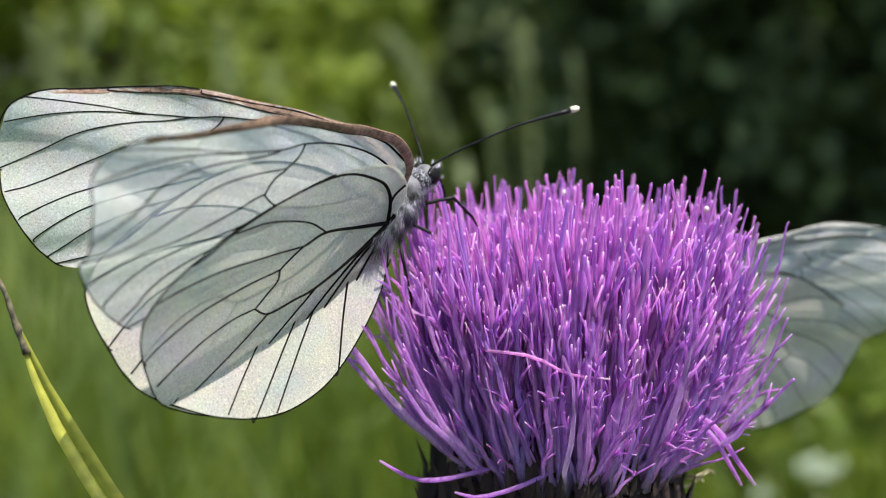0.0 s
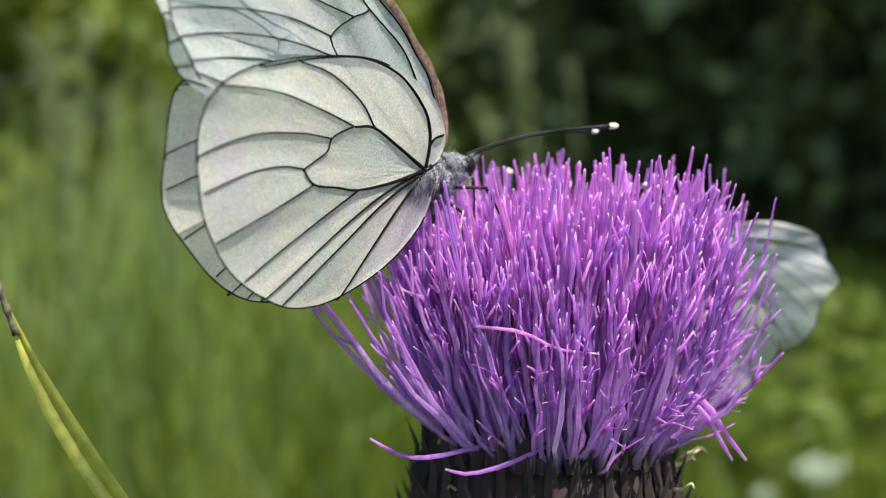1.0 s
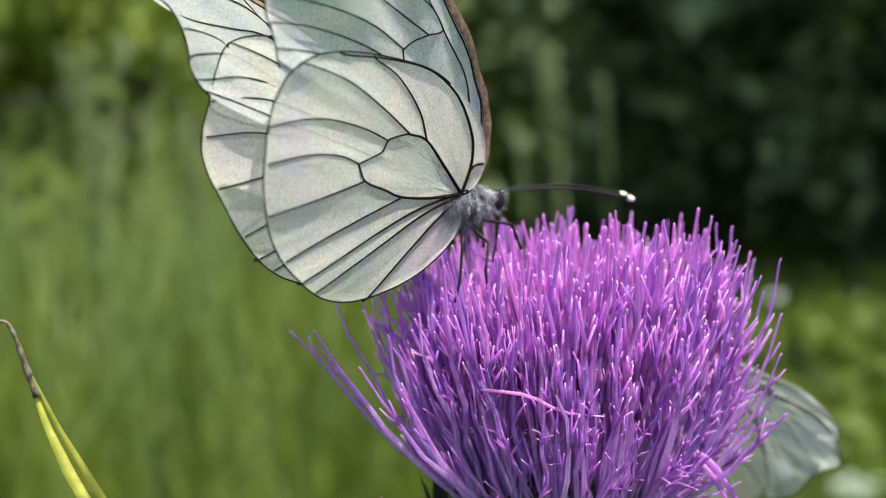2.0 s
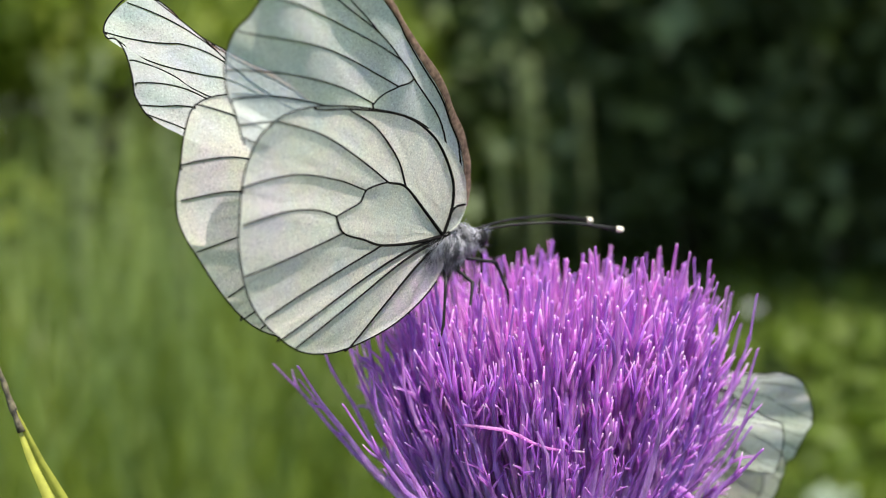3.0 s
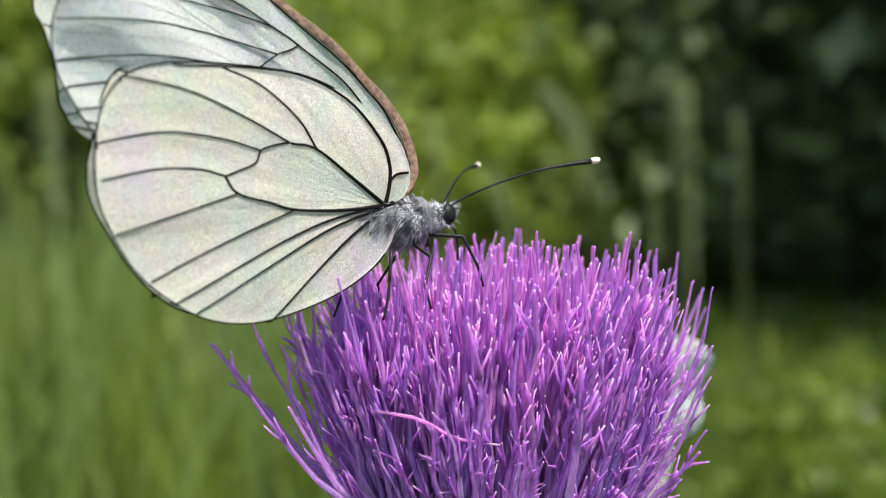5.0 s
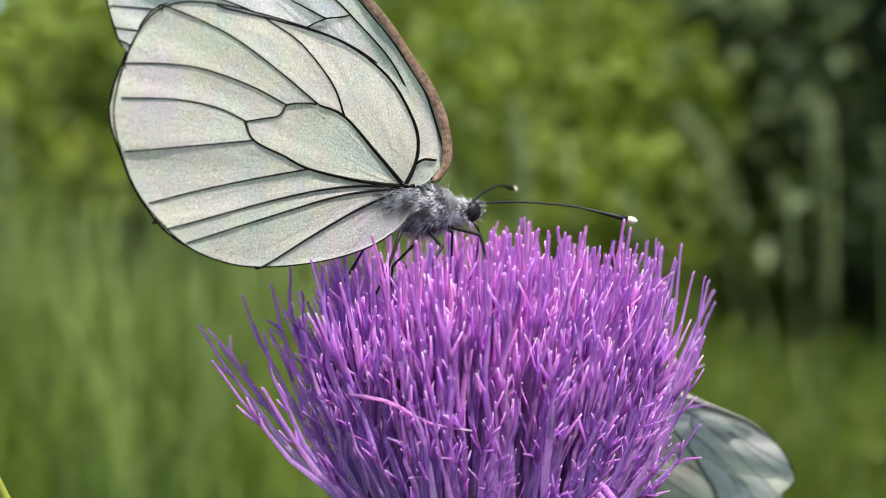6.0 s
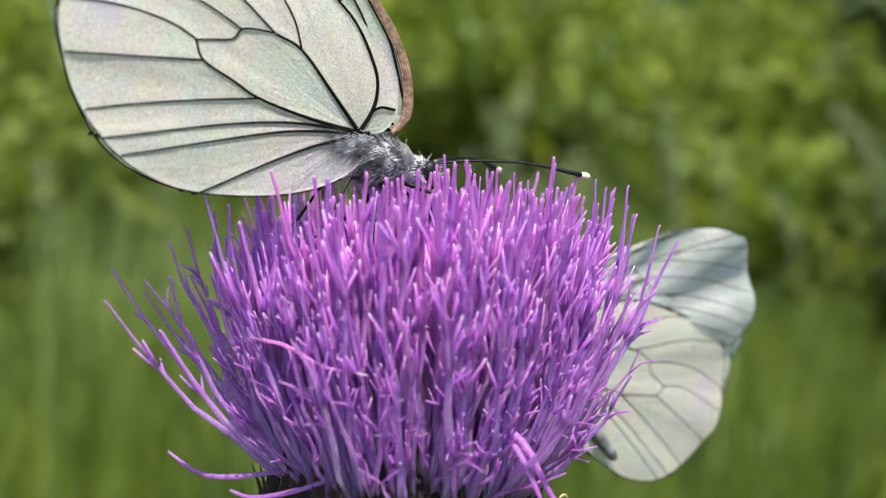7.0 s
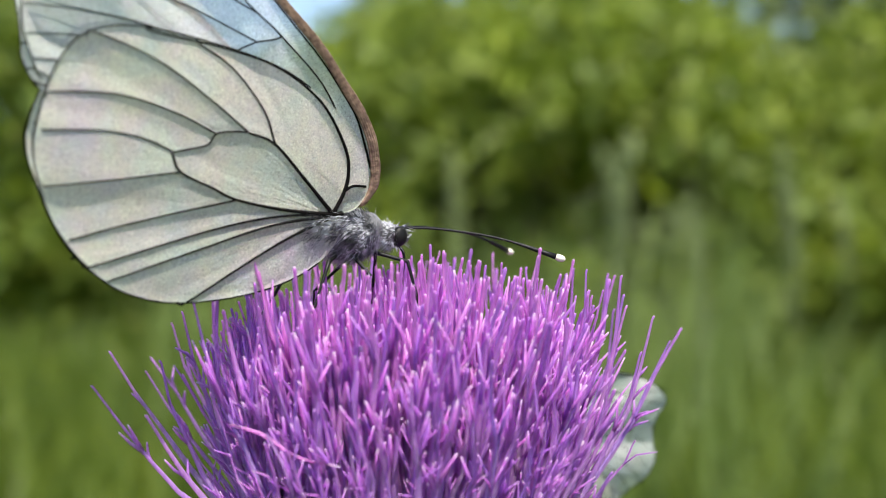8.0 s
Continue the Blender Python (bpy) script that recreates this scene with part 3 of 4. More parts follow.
def build_butterfly(edging, share):
    root = new("butterfly")
    tagged(root, "black-veined white butterfly perched on the purple thistle", "butterfly")
    rng = random.Random(5)
    mid = 0.17                         # the body's middle lies this far inside the right hinge (cm)
    bm = bmesh.new()
    blob(bm, Vector((0.22, mid, -0.15)) * CM, Vector((0.30, 0.145, 0.198)) * CM)
    blob(bm, Vector((0.40, mid, -0.10)) * CM, Vector((0.14, 0.12, 0.14)) * CM)
    part("thorax", bm, M_SKIN, root, "grey furry thorax")
    rings = [(k / 40, 0.016 if k in (0, 40) else (0.100 - 0.050 * (k / 40) ** 2) * (0.93 + 0.07 * abs(math.sin(k * math.pi / 5)))) for k in range(41)]
    tube("abdomen", [Vector((0.08 - 1.16 * t, mid, -0.10 - 0.06 * t)) * CM for t, _ in rings], [r * CM for _, r in rings], M_SKIN, root, 14, "dark slender ringed abdomen")
    bm = bmesh.new()
    blob(bm, Vector((0.64, mid, -0.13)) * CM, Vector((0.09, 0.095, 0.095)) * CM)
    head = part("head", bm, M_SKIN, root, "small dark head")
    for s in (-1, 1):
        bm = bmesh.new()
        blob(bm, Vector((0.665, mid + s * 0.068, -0.125)) * CM, Vector((0.068, 0.050, 0.078)) * CM)
        part("eye", bm, M_BLACK, head, "glossy black eye")
    # fur
    v, f = [], []
    def hair(p, d, ln, w):
        k = len(v)
        o = d.orthogonal().normalized() * w
        o2 = d.cross(o).normalized() * w
        v.extend([p + o, p - o * 0.5 + o2 * 0.86, p - o * 0.5 - o2 * 0.86, p + d * ln])
        f.extend([(k, k + 1, k + 3), (k + 1, k + 2, k + 3), (k + 2, k, k + 3)])
    for _ in range(5200):
        t, u = rng.uniform(0, 2 * math.pi), rng.uniform(-1, 1)
        nrm = Vector((u, math.sqrt(1 - u * u) * math.cos(t), math.sqrt(1 - u * u) * math.sin(t)))
        if rng.random() < 0.72:
            c, s = Vector((0.24, mid, -0.14)), Vector((0.30, 0.145, 0.198))
        elif rng.random() < 0.35:
            c, s = Vector((0.59, mid, -0.13)), Vector((0.09, 0.09, 0.10))
        else:
            c, s = Vector((-0.1, mid, -0.22)), Vector((0.3, 0.11, 0.12))
        p = c + Vector((nrm.x * s.x, nrm.y * s.y, nrm.z * s.z)) * 0.96
        d = (nrm * 0.8 + Vector((-1.1, 0, -0.3)) + Vector((rng.uniform(-.4, .4), rng.uniform(-.4, .4), rng.uniform(-.4, .4)))).normalized()
        tuft = noise.noise(p * 9.0)
        hair(p * CM, (d + Vector((0, 0, 0.5 * tuft))).normalized(), rng.uniform(0.045, 0.125) * (1.0 + 0.6 * tuft) * CM, rng.uniform(0.0022, 0.0042) * CM)
    # long pale hairs over the wing roots and round the eyes
    for _ in range(900):
        s = rng.choice((-1, 1))
        if rng.random() < 0.9:
            p = Vector((rng.uniform(-0.14, 0.16), mid + s * rng.uniform(0.13, 0.17), rng.uniform(-0.16, 0.0)))
            d = Vector((rng.uniform(-1.2, -0.3), s * rng.uniform(0.1, 0.5), rng.uniform(-0.6, 0.15))).normalized()
            hair(p * CM, d, rng.uniform(0.10, 0.25) * CM, 0.0026 * CM)
        else:
            a = rng.uniform(0, 6.28)
            p = Vector((0.655 + 0.07 * math.cos(a), mid + s * 0.085, -0.125 + 0.085 * math.sin(a)))
            d = Vector((0.9 * math.cos(a) + 0.4, s * 0.5, 0.8 * math.sin(a) - 0.1)).normalized()
            hair(p * CM, d, rng.uniform(0.03, 0.08) * CM, 0.0030 * CM)
    data_part("fur", v, f, M_FUR, root, "long pale grey hairs", kind="stuff")
    # antennae
    feelers = []
    for s in (-1, 1):
        a = radians(-29 if s < 0 else 53)
        up = 0.0 if s < 0 else 0.20
        b = Vector((0.70, mid + s * 0.035, -0.06))
        dr = Vector((math.cos(a), math.sin(a), 0))
        pts = spline([(0, 0, 0), dr * 0.30 + Vector((0, 0, 0.05 + up * 0.3)), dr * 0.75 + Vector((0, 0, 0.07 + up * 0.7)), dr * 1.20 + Vector((0, 0, 0.02 + up))], 16)
        an = tube("antenna", [p * CM for p in pts], [(0.0092 + 0.0135 * max(0, i - 11) / 4) * CM for i in range(16)], M_BLACK, root, 7, "thin black antenna")
        an.location = b * CM
        feelers.append(an)
        e = (pts[-1] - pts[-2]).normalized()
        tube("club", [(pts[-1] + e * q) * CM for q in (-0.005, 0.03, 0.055, 0.07)], [0.0236 * CM, 0.027 * CM, 0.022 * CM, 0.007 * CM], M_CLUB, an, 8, "pale yellow club tip")
    # palps and tongue
    for s in (-1, 1):
        tube("palp", [Vector(p) * CM for p in ((0.69, mid + s * 0.03, -0.17), (0.76, mid + s * 0.03, -0.15), (0.80, mid + s * 0.03, -0.10))], [0.02 * CM, 0.016 * CM, 0.006 * CM], M_SKIN, head, 6)
    tg = spline([(0.70, mid, -0.20), (0.77, mid, -0.26), (0.78, mid, -0.42), (0.74, mid, -0.66)], 10)
    tube("tongue", [p * CM for p in tg], [0.011 * CM] * 10, M_BLACK, head, 6, "thin dark coiled tongue")
    # legs
    for s in (-1, 1):
        for hip, knee, ankle, toe in (((0.46, -0.26), (0.66, -0.30), (0.72, -0.54), (0.74, -0.70)),
                                      ((0.28, -0.30), (0.34, -0.42), (0.20, -0.62), (0.22, -0.80)),
                                      ((0.14, -0.30), (-0.02, -0.34), (-0.14, -0.66), (-0.22, -0.82))):
            sp = 0.1
            pts = [Vector((hip[0], mid + s * 0.07, hip[1])), Vector((knee[0], mid + s * (0.07 + sp * 1.6), knee[1])),
                   Vector((ankle[0], mid + s * (0.07 + sp * 2.4), ankle[1])), Vector((toe[0], mid + s * (0.07 + sp * 2.6), toe[1]))]
            line = [pts[0].lerp(pts[1], k / 4) for k in range(4)] + [pts[1].lerp(pts[2], k / 4) for k in range(4)] + [pts[2].lerp(pts[3], k / 3) for k in range(4)]
            tube("leg", [p * CM for p in line], [(0.0165 - 0.0007 * k + (0.003 if k in (4, 8) else 0)) * CM for k in range(12)], M_BLACK, root, 6, "thin black leg")
    wings = {}
    for s, nm in ((-1, "near"), (1, "far")):
        hw = build_wing("hindwing", root, HIND_EDGE, HIND_VEINS, False, s, "translucent creamy hindwing with black veins", edging)
        fw = build_wing("forewing", root, drawn_out(FORE_EDGE, share), [drawn_out(v, share) for v in FORE_VEINS], True, s, "translucent pale blue-grey forewing with black veins", edging)
        for w in (hw, fw):
            w.location = (0, (0 if w is hw else 0.12 * CM) if s < 0 else 0.26 * CM, 0)
        wings[nm] = (hw, fw)
    return root, wings, feelers


BUTTERFLY, WINGS, FEELERS = build_butterfly(M_COSTA, 0.11)
OTHER, OTHER_WINGS, OTHER_FEELERS = build_butterfly(M_PALE_EDGE, 0.0)
OTHER.scale = (0.9, 0.9, 0.9)
tagged(OTHER, "second white butterfly with dark veins clinging behind the thistle, wings open", group="butterflies on the thistle")
tagged(BUTTERFLY, group="butterflies on the thistle")


# seconds, hinge x, y, z (cm), heading, lean of the right hindwing, dip of the head, turn, lean and sweep of the right forewing on it (degrees)
FLIGHT = [
    (0, -1.37, -0.41, 0.44, 51.63, 24.73, -39.54, 0.2, 6, -2.3),
    (0.2, -1.22, -0.17, 0.54, 48.6, 26.23, -23.64, 1.8, 6, 0.9),
    (0.5, -1, -0.49, 0.62, 43.83, 14.66, -13.14, 0.7, 6, 1.1),
    (1, -0.99, -0.31, 0.67, 49.38, 5.66, -11.8, 2, 1.9, 2.8),
    (1.5, -0.81, -0.31, 0.9, 56.16, 4.84, 5.18, 2, 1.5, 2.2),
    (2, -0.77, -0.36, 0.99, 53.21, 10.67, -2.24, 0.5, 6, 0.2),
    (2.2, -0.71, -0.55, 0.95, 53.58, 14.07, 1.49, -0, 6, -2.4),
    (3.3, -0.79, -0.54, 0.97, 49.85, 9.29, -5.6, 0.5, 6, -2.9),
    (3.5, -0.68, -0.79, 1.01, 47.33, 8.74, -3.53, 0.2, 6, -3.6),
    (4, -0.53, -0.6, 1.07, 43.4, 9.66, 5.84, 0.6, 6, -1.1),
    (4.2, -0.64, -0.82, 1.03, 42.79, -5.84, -3.67, 1.2, 6, -3.2),
    (5.3, -0.61, -0.51, 1.01, 44.44, -4.3, -5.26, 1.3, 6, -7.5),
    (5.5, -0.6, -0.43, 0.99, 43.44, -12.64, -0.99, 0.5, 6, -7.7),
    (6, -0.38, -0.38, 1.04, 40.22, 1.66, 5.03, 0.5, 6, -7),
    (6.5, -0.23, -0.39, 1.03, 45.1, 9.52, 2.17, 0.7, 6, -8),
    (7, -0.1, -0.24, 0.98, 46.32, -0.1, 12.11, 0.6, 5.4, -7.5),
    (7.5, -0.18, -0.27, 0.96, 51.65, 6.34, 7.48, 0.6, 5.4, -7.5),
    (8, -0.16, -0.34, 1.03, 60.02, 9.38, 2.65, 1.1, 6, -8),
]
# seconds, lean, sweep and turn of the left hindwing, lean, sweep and turn of the left forewing (degrees)
FAR_WING = [
    (0, 45, 4, 5, 57.3, -5.1, -22.5),
    (0.2, 43, 3, 4, 35, 7.9, 6.5),
    (0.5, 13.5, -0.3, 1.9, 31.8, 8.1, 18.7),
    (1, 0.7, -0.1, -1.6, 31.4, 6.4, 20.5),
    (1.5, -5.8, 1.7, 2.6, 23, -20.8, 6.1),
    (2, 10.7, 3.4, -5.4, 41.4, 0.1, 9.1),
    (2.2, 9.3, 5.5, -3.3, 39.5, 3.3, 9.3),
    (3.3, 16.5, 2.1, -5.1, 52.6, 14.5, 5),
    (3.5, -0.4, 3.9, -0.6, 39.4, 5, 16.5),
    (4, 9.8, 3, -4.5, 43.9, 1, 10.7),
    (4.2, 3, 3.5, -0.3, 12.7, -7.7, 4.5),
    (5.3, -1, 1, 4, 19, -6.9, 4.6),
    (5.5, 1.8, 1, 4, 23.6, -8.6, 6.1),
    (6, -1, 1, 4, 19.6, -1.8, 9.6),
    (6.5, -1, 1, 4, 22.8, -7.1, 10.4),
    (8, -1, 1, 4, 31.6, -7.1, 14.9),
]
# seconds, turn and lift of the right antenna, then of the left (degrees)
FEELER = [(0, -10, 3.6), (0.5, -12.8, 9.7), (1, -16.2, 5.3), (1.5, -13.9, 6.6), (2, -5.9, -3), (3.5, -11.4, 0.7), (4, -10.7, 5.3), (4.2, 0.6, 7.6),
          (5.3, -0.6, 12.6), (5.5, -8, 6), (6, -1.7, -1.1), (6.5, 6.5, -4.4), (7, 18.4, 9.1), (7.5, 6.4, 15.2), (8, -11, -5.4)]
LEFT_FEELER = [(0, 0.5, -22.5), (0.5, -45, -19), (1, -80, -16), (2, -84, -18), (4, -43, -16), (5.3, -12.8, 8.2), (6.5, -8.4, -6.8), (7, -16, -0.5), (8, -46, -26)]
# the other butterfly: seconds, hinge of its left wing x, y, z (cm), that wing's heading, lean and dip, the forewing's own sweep (degrees)
OTHER_FLIGHT = [
    (0, 1.45, 1.48, -0.57, 201, -21, -36, 0),
    (0.2, 1.97, 1.4, -1.04, 244, -21, -24, -2),
    (0.3, 1.79, 1.46, -1.04, 268, -16, -2, -8),
    (0.5, 1.43, 1.59, -1.06, 197, -9, -56, -7),
    (0.7, 1.34, 1.66, -1.08, 192, -15, -54, -5),
    (0.8, 1.23, 1.64, -1.09, 206, -18, -47, -3),
    (1, 1.07, 1.65, -0.56, 206, -21, -49, 3),
    (1.2, 0.75, 1.76, -0.95, 207, -18, -55, -2),
    (1.5, 0.87, 1.65, -1.07, 190, -25, -66, -3),
    (2, 1.05, 1.6, -0.97, 186, -33, -75, -2),
    (2.2, 0.95, 1.67, -0.9, 184, -26, -68, -4),
    (3.3, 0.42, 1.78, -1.17, 159, -42, -26, -4),
    (3.5, 0.47, 1.77, -1.18, 212, -13, -46, -5),
    (3.7, 0.67, 1.75, -0.94, 219, -20, -51, -6),
    (3.8, 0.66, 1.78, -0.86, 210, -36, -55, -4),
    (4, 0.36, 1.9, -0.93, 214, -21, -18, -4),
    (4.3, 0.5, 1.82, -1.05, 226, -6, -40, -6),
    (5.3, 0.75, 1.88, -0.95, 236, -3, -48, -5),
    (5.5, 0.26, 1.84, -1.85, 226, 8, -62, -5),
    (5.8, 0.72, 1.8, -1.19, 219, 26, -66, -6),
    (6, 0.6, 1.79, -1.04, 197, -21, -63, -6),
    (6.5, 0.96, 1.94, -1.2, 225, 1, -41, -2),
    (7, 0.84, 2.03, -0.94, 234, -1, -24, -15),
    (7.3, 0.91, 2.15, -1.18, 251, 6, -19, -14),
    (7.5, 0.47, 1.97, -1.58, 256, 9, -45, -7),
    (7.7, 0.42, 1.85, -1.22, 241, 38, -34, -12),
    (8, 0.36, 1.78, -1.14, 257, -7, -42, -7),
]


# ---- the spear leaf beside it ----
def build_spear():
    root = new("spear_leaf")
    root.location = spot(-4.24, -0.63, 0.0)
    tagged(root, "narrow yellow-green folded leaf with a withered black tip", "leaf")
    def at(t):
        return Vector((1.6 * t + 3.6 * t * t * (1.4 - 0.4 * t), 0.0, -6.2 * t))
    for nm, s in (("blade", -1), ("blade", 1)):
        v, f = [], []
        for k in range(16):
            t = 0.06 + 0.94 * k / 15
            w = 0.024 + 0.098 * min(1, (t - 0.06) * 7)
            p = at(t * 1.0)
            for q in range(4):
                u = q / 3
                v.append((p + Vector((s * w * u, -0.10 * math.sin(u * 2.2) * min(1, t * 2), 0.02 * u))) * CM)
        for k in range(15):
            for q in range(3):
                a = k * 4 + q
                f.append((a, a + 1, a + 5, a + 4))
        data_part(nm, v, f, M_BUD, root)
    pts = spline([at(0.0) + Vector((-0.16, 0, 0.05)), at(0.0) + Vector((-0.05, 0, 0.06)), at(0.015), at(0.035), at(0.06), at(0.085)], 14)
    tube("tip", [p * CM for p in pts], [(0.011 + 0.0017 * k) * (1 + 0.2 * math.sin(k * 2.1)) * CM for k in range(14)], M_BUDTIP, root, 7, "withered black tip")
    low = spline([at(0.95), at(1.1), at(1.3), Vector((9.5, 0.2, -20)), Vector((11, 0.3, -60))], 18)
    tube("stalk", [p * CM for p in low], [0.10 * CM] * 18, M_STEM, root, 8, "green stalk")
    return root


build_spear()


# ---- the meadow ----
def blades(name, count, seed, area, height, width, material, label, bend=0.35):
    rng = np.random.default_rng(seed)
    verts = np.zeros((count, 7, 3))
    x, y = area(rng, count)
    h = rng.uniform(*height, count)
    w = rng.uniform(*width, count)
    a = rng.uniform(0, 2 * np.pi, count)
    lean = rng.uniform(0.05, bend, count) * h
    b = rng.uniform(0, 2 * np.pi, count)
    for k, (t, ww) in enumerate(((0, 1.0), (0.4, 0.9), (0.75, 0.6), (1.0, 0.0))):
        cx, cy, cz = x + np.cos(b) * lean * t * t, y + np.sin(b) * lean * t * t, h * t * (1 - 0.12 * t)
        if k < 3:
            verts[:, 2 * k] = np.stack([cx - np.cos(a) * w * ww, cy - np.sin(a) * w * ww, cz], 1)
            verts[:, 2 * k + 1] = np.stack([cx + np.cos(a) * w * ww, cy + np.sin(a) * w * ww, cz], 1)
        else:
            verts[:, 6] = np.stack([cx, cy, cz], 1)
    quad = np.array([[0, 1, 3, 2], [2, 3, 5, 4]])
    faces = [tuple(q + 7 * i) for i in range(count) for q in quad] + [(7 * i + 4, 7 * i + 5, 7 * i + 6) for i in range(count)]
    ob = data_part(name, verts.reshape(-1, 3).tolist(), faces, material, None, label, False, "stuff")
    return tagged(ob, category="grass")


def sector(r0, r1, a0, a1):
    """A stretch of ground by distance and bearing (degrees, to the left of straight ahead)."""
    def area(rng, n):
        r = np.sqrt(rng.uniform(r0 * r0, r1 * r1, n))
        a = np.radians(rng.uniform(a0, a1, n))
        return -np.sin(a) * r, np.cos(a) * r
    return area


blades("meadow_grass", 9000, 3, sector(0.55, 3.2, 1, 65), (0.28, 0.56), (0.002, 0.0045), M_GRASS, "tall green meadow grass with narrow blades")
blades("short_grass", 7000, 6, sector(0.55, 3.2, -40, 1), (0.10, 0.27), (0.002, 0.0045), M_GRASS, "short green grass between low shrubs")
blades("far_meadow_grass", 15000, 4, sector(3.2, 9.0, 1, 65), (0.22, 0.50), (0.004, 0.009), M_GRASS, "tall green grass farther off in the meadow")
blades("shaded_grass", 8000, 7, sector(3.2, 9.0, -40, 1), (0.12, 0.26), (0.004, 0.009), M_GRASS, "short grass before the dark wood")
blades("surrounding_grass", 16000, 14, sector(0.55, 7.0, 63, 322), (0.12, 0.42), (0.003, 0.008), M_GRASS, "green meadow grass all round the thistle")
blades("low_grass", 1800, 15, sector(0.06, 0.55, 0, 360), (0.06, 0.22), (0.0015, 0.004), M_GRASS, "low grass at the foot of the thistle")
blades("pale_grass", 420, 12, sector(2.0, 4.2, 10, 38), (0.55, 0.92), (0.003, 0.007), M_PALE, "tall pale grass blades standing over the meadow", 0.22)
blades("tall_pale_grass", 130, 19, sector(0.95, 1.8, 9, 30), (0.46, 0.74), (0.0025, 0.0055), M_PALE, "tall pale grass blades near the thistle", 0.3)
blades("broad_leaves", 900, 8, sector(0.9, 3.4, 4, 62), (0.10, 0.40), (0.007, 0.02), M_HERB, "broad pale leaves among the meadow grass", 0.8)


# ---- bushes and the wood ----
def build_tree(name, height, spread, leaves, leaf, material, seed, label, low=0.12, dome=1.0):
    root = new(name)
    tagged(root, label, "bush" if height < 4 else "tree")
    rng = random.Random(seed)
    v, f = [], []
    def limb(p, d, ln, r, depth):
        pts = [p]
        for k in range(4):
            d = (d + Vector((rng.uniform(-.25, .25), rng.uniform(-.25, .25), rng.uniform(-.05, .2)))).normalized()
            pts.append(pts[-1] + d * ln / 4)
        a, b, _ = tube_data(pts, [r * (1 - 0.17 * i) for i in range(5)], 6, len(v))
        v.extend(a)
        f.extend(b)
        ends.append(pts[-1])
        if depth:
            for _ in range(3):
                q = pts[rng.randrange(2, 5)]
                limb(q, (d + Vector((rng.uniform(-1, 1), rng.uniform(-1, 1), rng.uniform(-.2, .6)))).normalized(), ln * 0.6, r * 0.5, depth - 1)
    ends = []
    stems = 3 if height < 4 else 1
    for _ in range(stems):
        limb(Vector((rng.uniform(-.1, .1), rng.uniform(-.1, .1), -0.05)), Vector((rng.uniform(-.3, .3), rng.uniform(-.3, .3), 1)).normalized(), height * 0.55, 0.018 * height, 2)
    data_part("trunk", v, f, M_BARK, root, "rough brown trunk and limbs")
    g = np.random.default_rng(seed)
    clumps = 46
    cen = []
    while len(cen) < clumps:
        p = g.uniform(-1, 1, 3)
        if 0.25 < np.linalg.norm(p) < 1:
            z = low * height + (p[2] * 0.5 + 0.5) * height * (1 - low)
            k = math.sin(math.pi * min(0.98, max(0.08, (z / height) ** 0.75))) ** 0.6
            cen.append((p[0] * spread * k, p[1] * spread * k, z))
    cen = np.array(cen)
    which = g.integers(0, clumps, leaves)
    size = height * 0.11 * g.uniform(0.6, 1.4, clumps)
    pos = cen[which] + g.normal(0, 1, (leaves, 3)) * size[which][:, None] * 0.6
    pos[:, 2] = np.maximum(pos[:, 2], 0.08)
    u = g.normal(0, 1, (leaves, 3))
    u /= np.linalg.norm(u, axis=1)[:, None]
    w = np.cross(u, g.normal(0, 1, (leaves, 3)))
    w /= np.linalg.norm(w, axis=1)[:, None]
    s = leaf * g.uniform(0.6, 1.3, leaves)[:, None]
    quad = np.stack([pos - u * s, pos + w * s * 0.45, pos + u * s, pos - w * s * 0.45], 1).reshape(-1, 3)
    data_part("crown", quad.tolist(), [(4 * i, 4 * i + 1, 4 * i + 2, 4 * i + 3) for i in range(leaves)], material, root, "loose leafy crown", False)
    return root


def bearing(a, r):
    return -math.sin(radians(a)) * r, math.cos(radians(a)) * r


def plant(proto, spots):
    first = True
    for a, r, s, turn in spots:
        x, y = bearing(a, r)
        m = pose(x, y, 0, 0, 0, turn) @ Matrix.Scale(s, 4)
        if first:
            proto.matrix_basis = m
            first = False
        else:
            copy_thing(proto, pose(x, y, 0, 0, 0, turn)).scale = (s, s, s)


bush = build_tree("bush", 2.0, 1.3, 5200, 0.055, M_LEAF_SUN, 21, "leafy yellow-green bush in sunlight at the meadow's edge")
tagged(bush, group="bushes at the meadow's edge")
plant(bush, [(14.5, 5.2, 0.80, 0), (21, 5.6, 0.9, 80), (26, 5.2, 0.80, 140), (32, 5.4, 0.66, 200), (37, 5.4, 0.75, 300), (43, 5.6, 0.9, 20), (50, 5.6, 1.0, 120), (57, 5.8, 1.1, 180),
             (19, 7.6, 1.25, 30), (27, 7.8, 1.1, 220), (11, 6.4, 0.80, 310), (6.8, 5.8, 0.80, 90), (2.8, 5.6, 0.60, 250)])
herb = build_tree("low_shrub", 0.34, 0.22, 900, 0.028, M_LEAF_SHRUB, 44, "low yellow-green shrub in the sunlit meadow", low=0.05)
tagged(herb, group="low shrubs before the wood")
plant(herb, [(-9.5, 2.5, 0.73, 0), (-12.5, 2.7, 0.73, 60), (-15.5, 2.6, 0.82, 150), (-18.5, 2.8, 0.86, 200), (-22, 2.7, 0.95, 300), (-11, 3.3, 0.60, 30), (-17, 3.4, 0.65, 90), (-6, 3.2, 0.47, 220), (-20, 2.1, 0.82, 20), (-14, 2.0, 0.73, 240), (-10, 1.9, 0.69, 100), (-17, 1.8, 0.69, 280)])


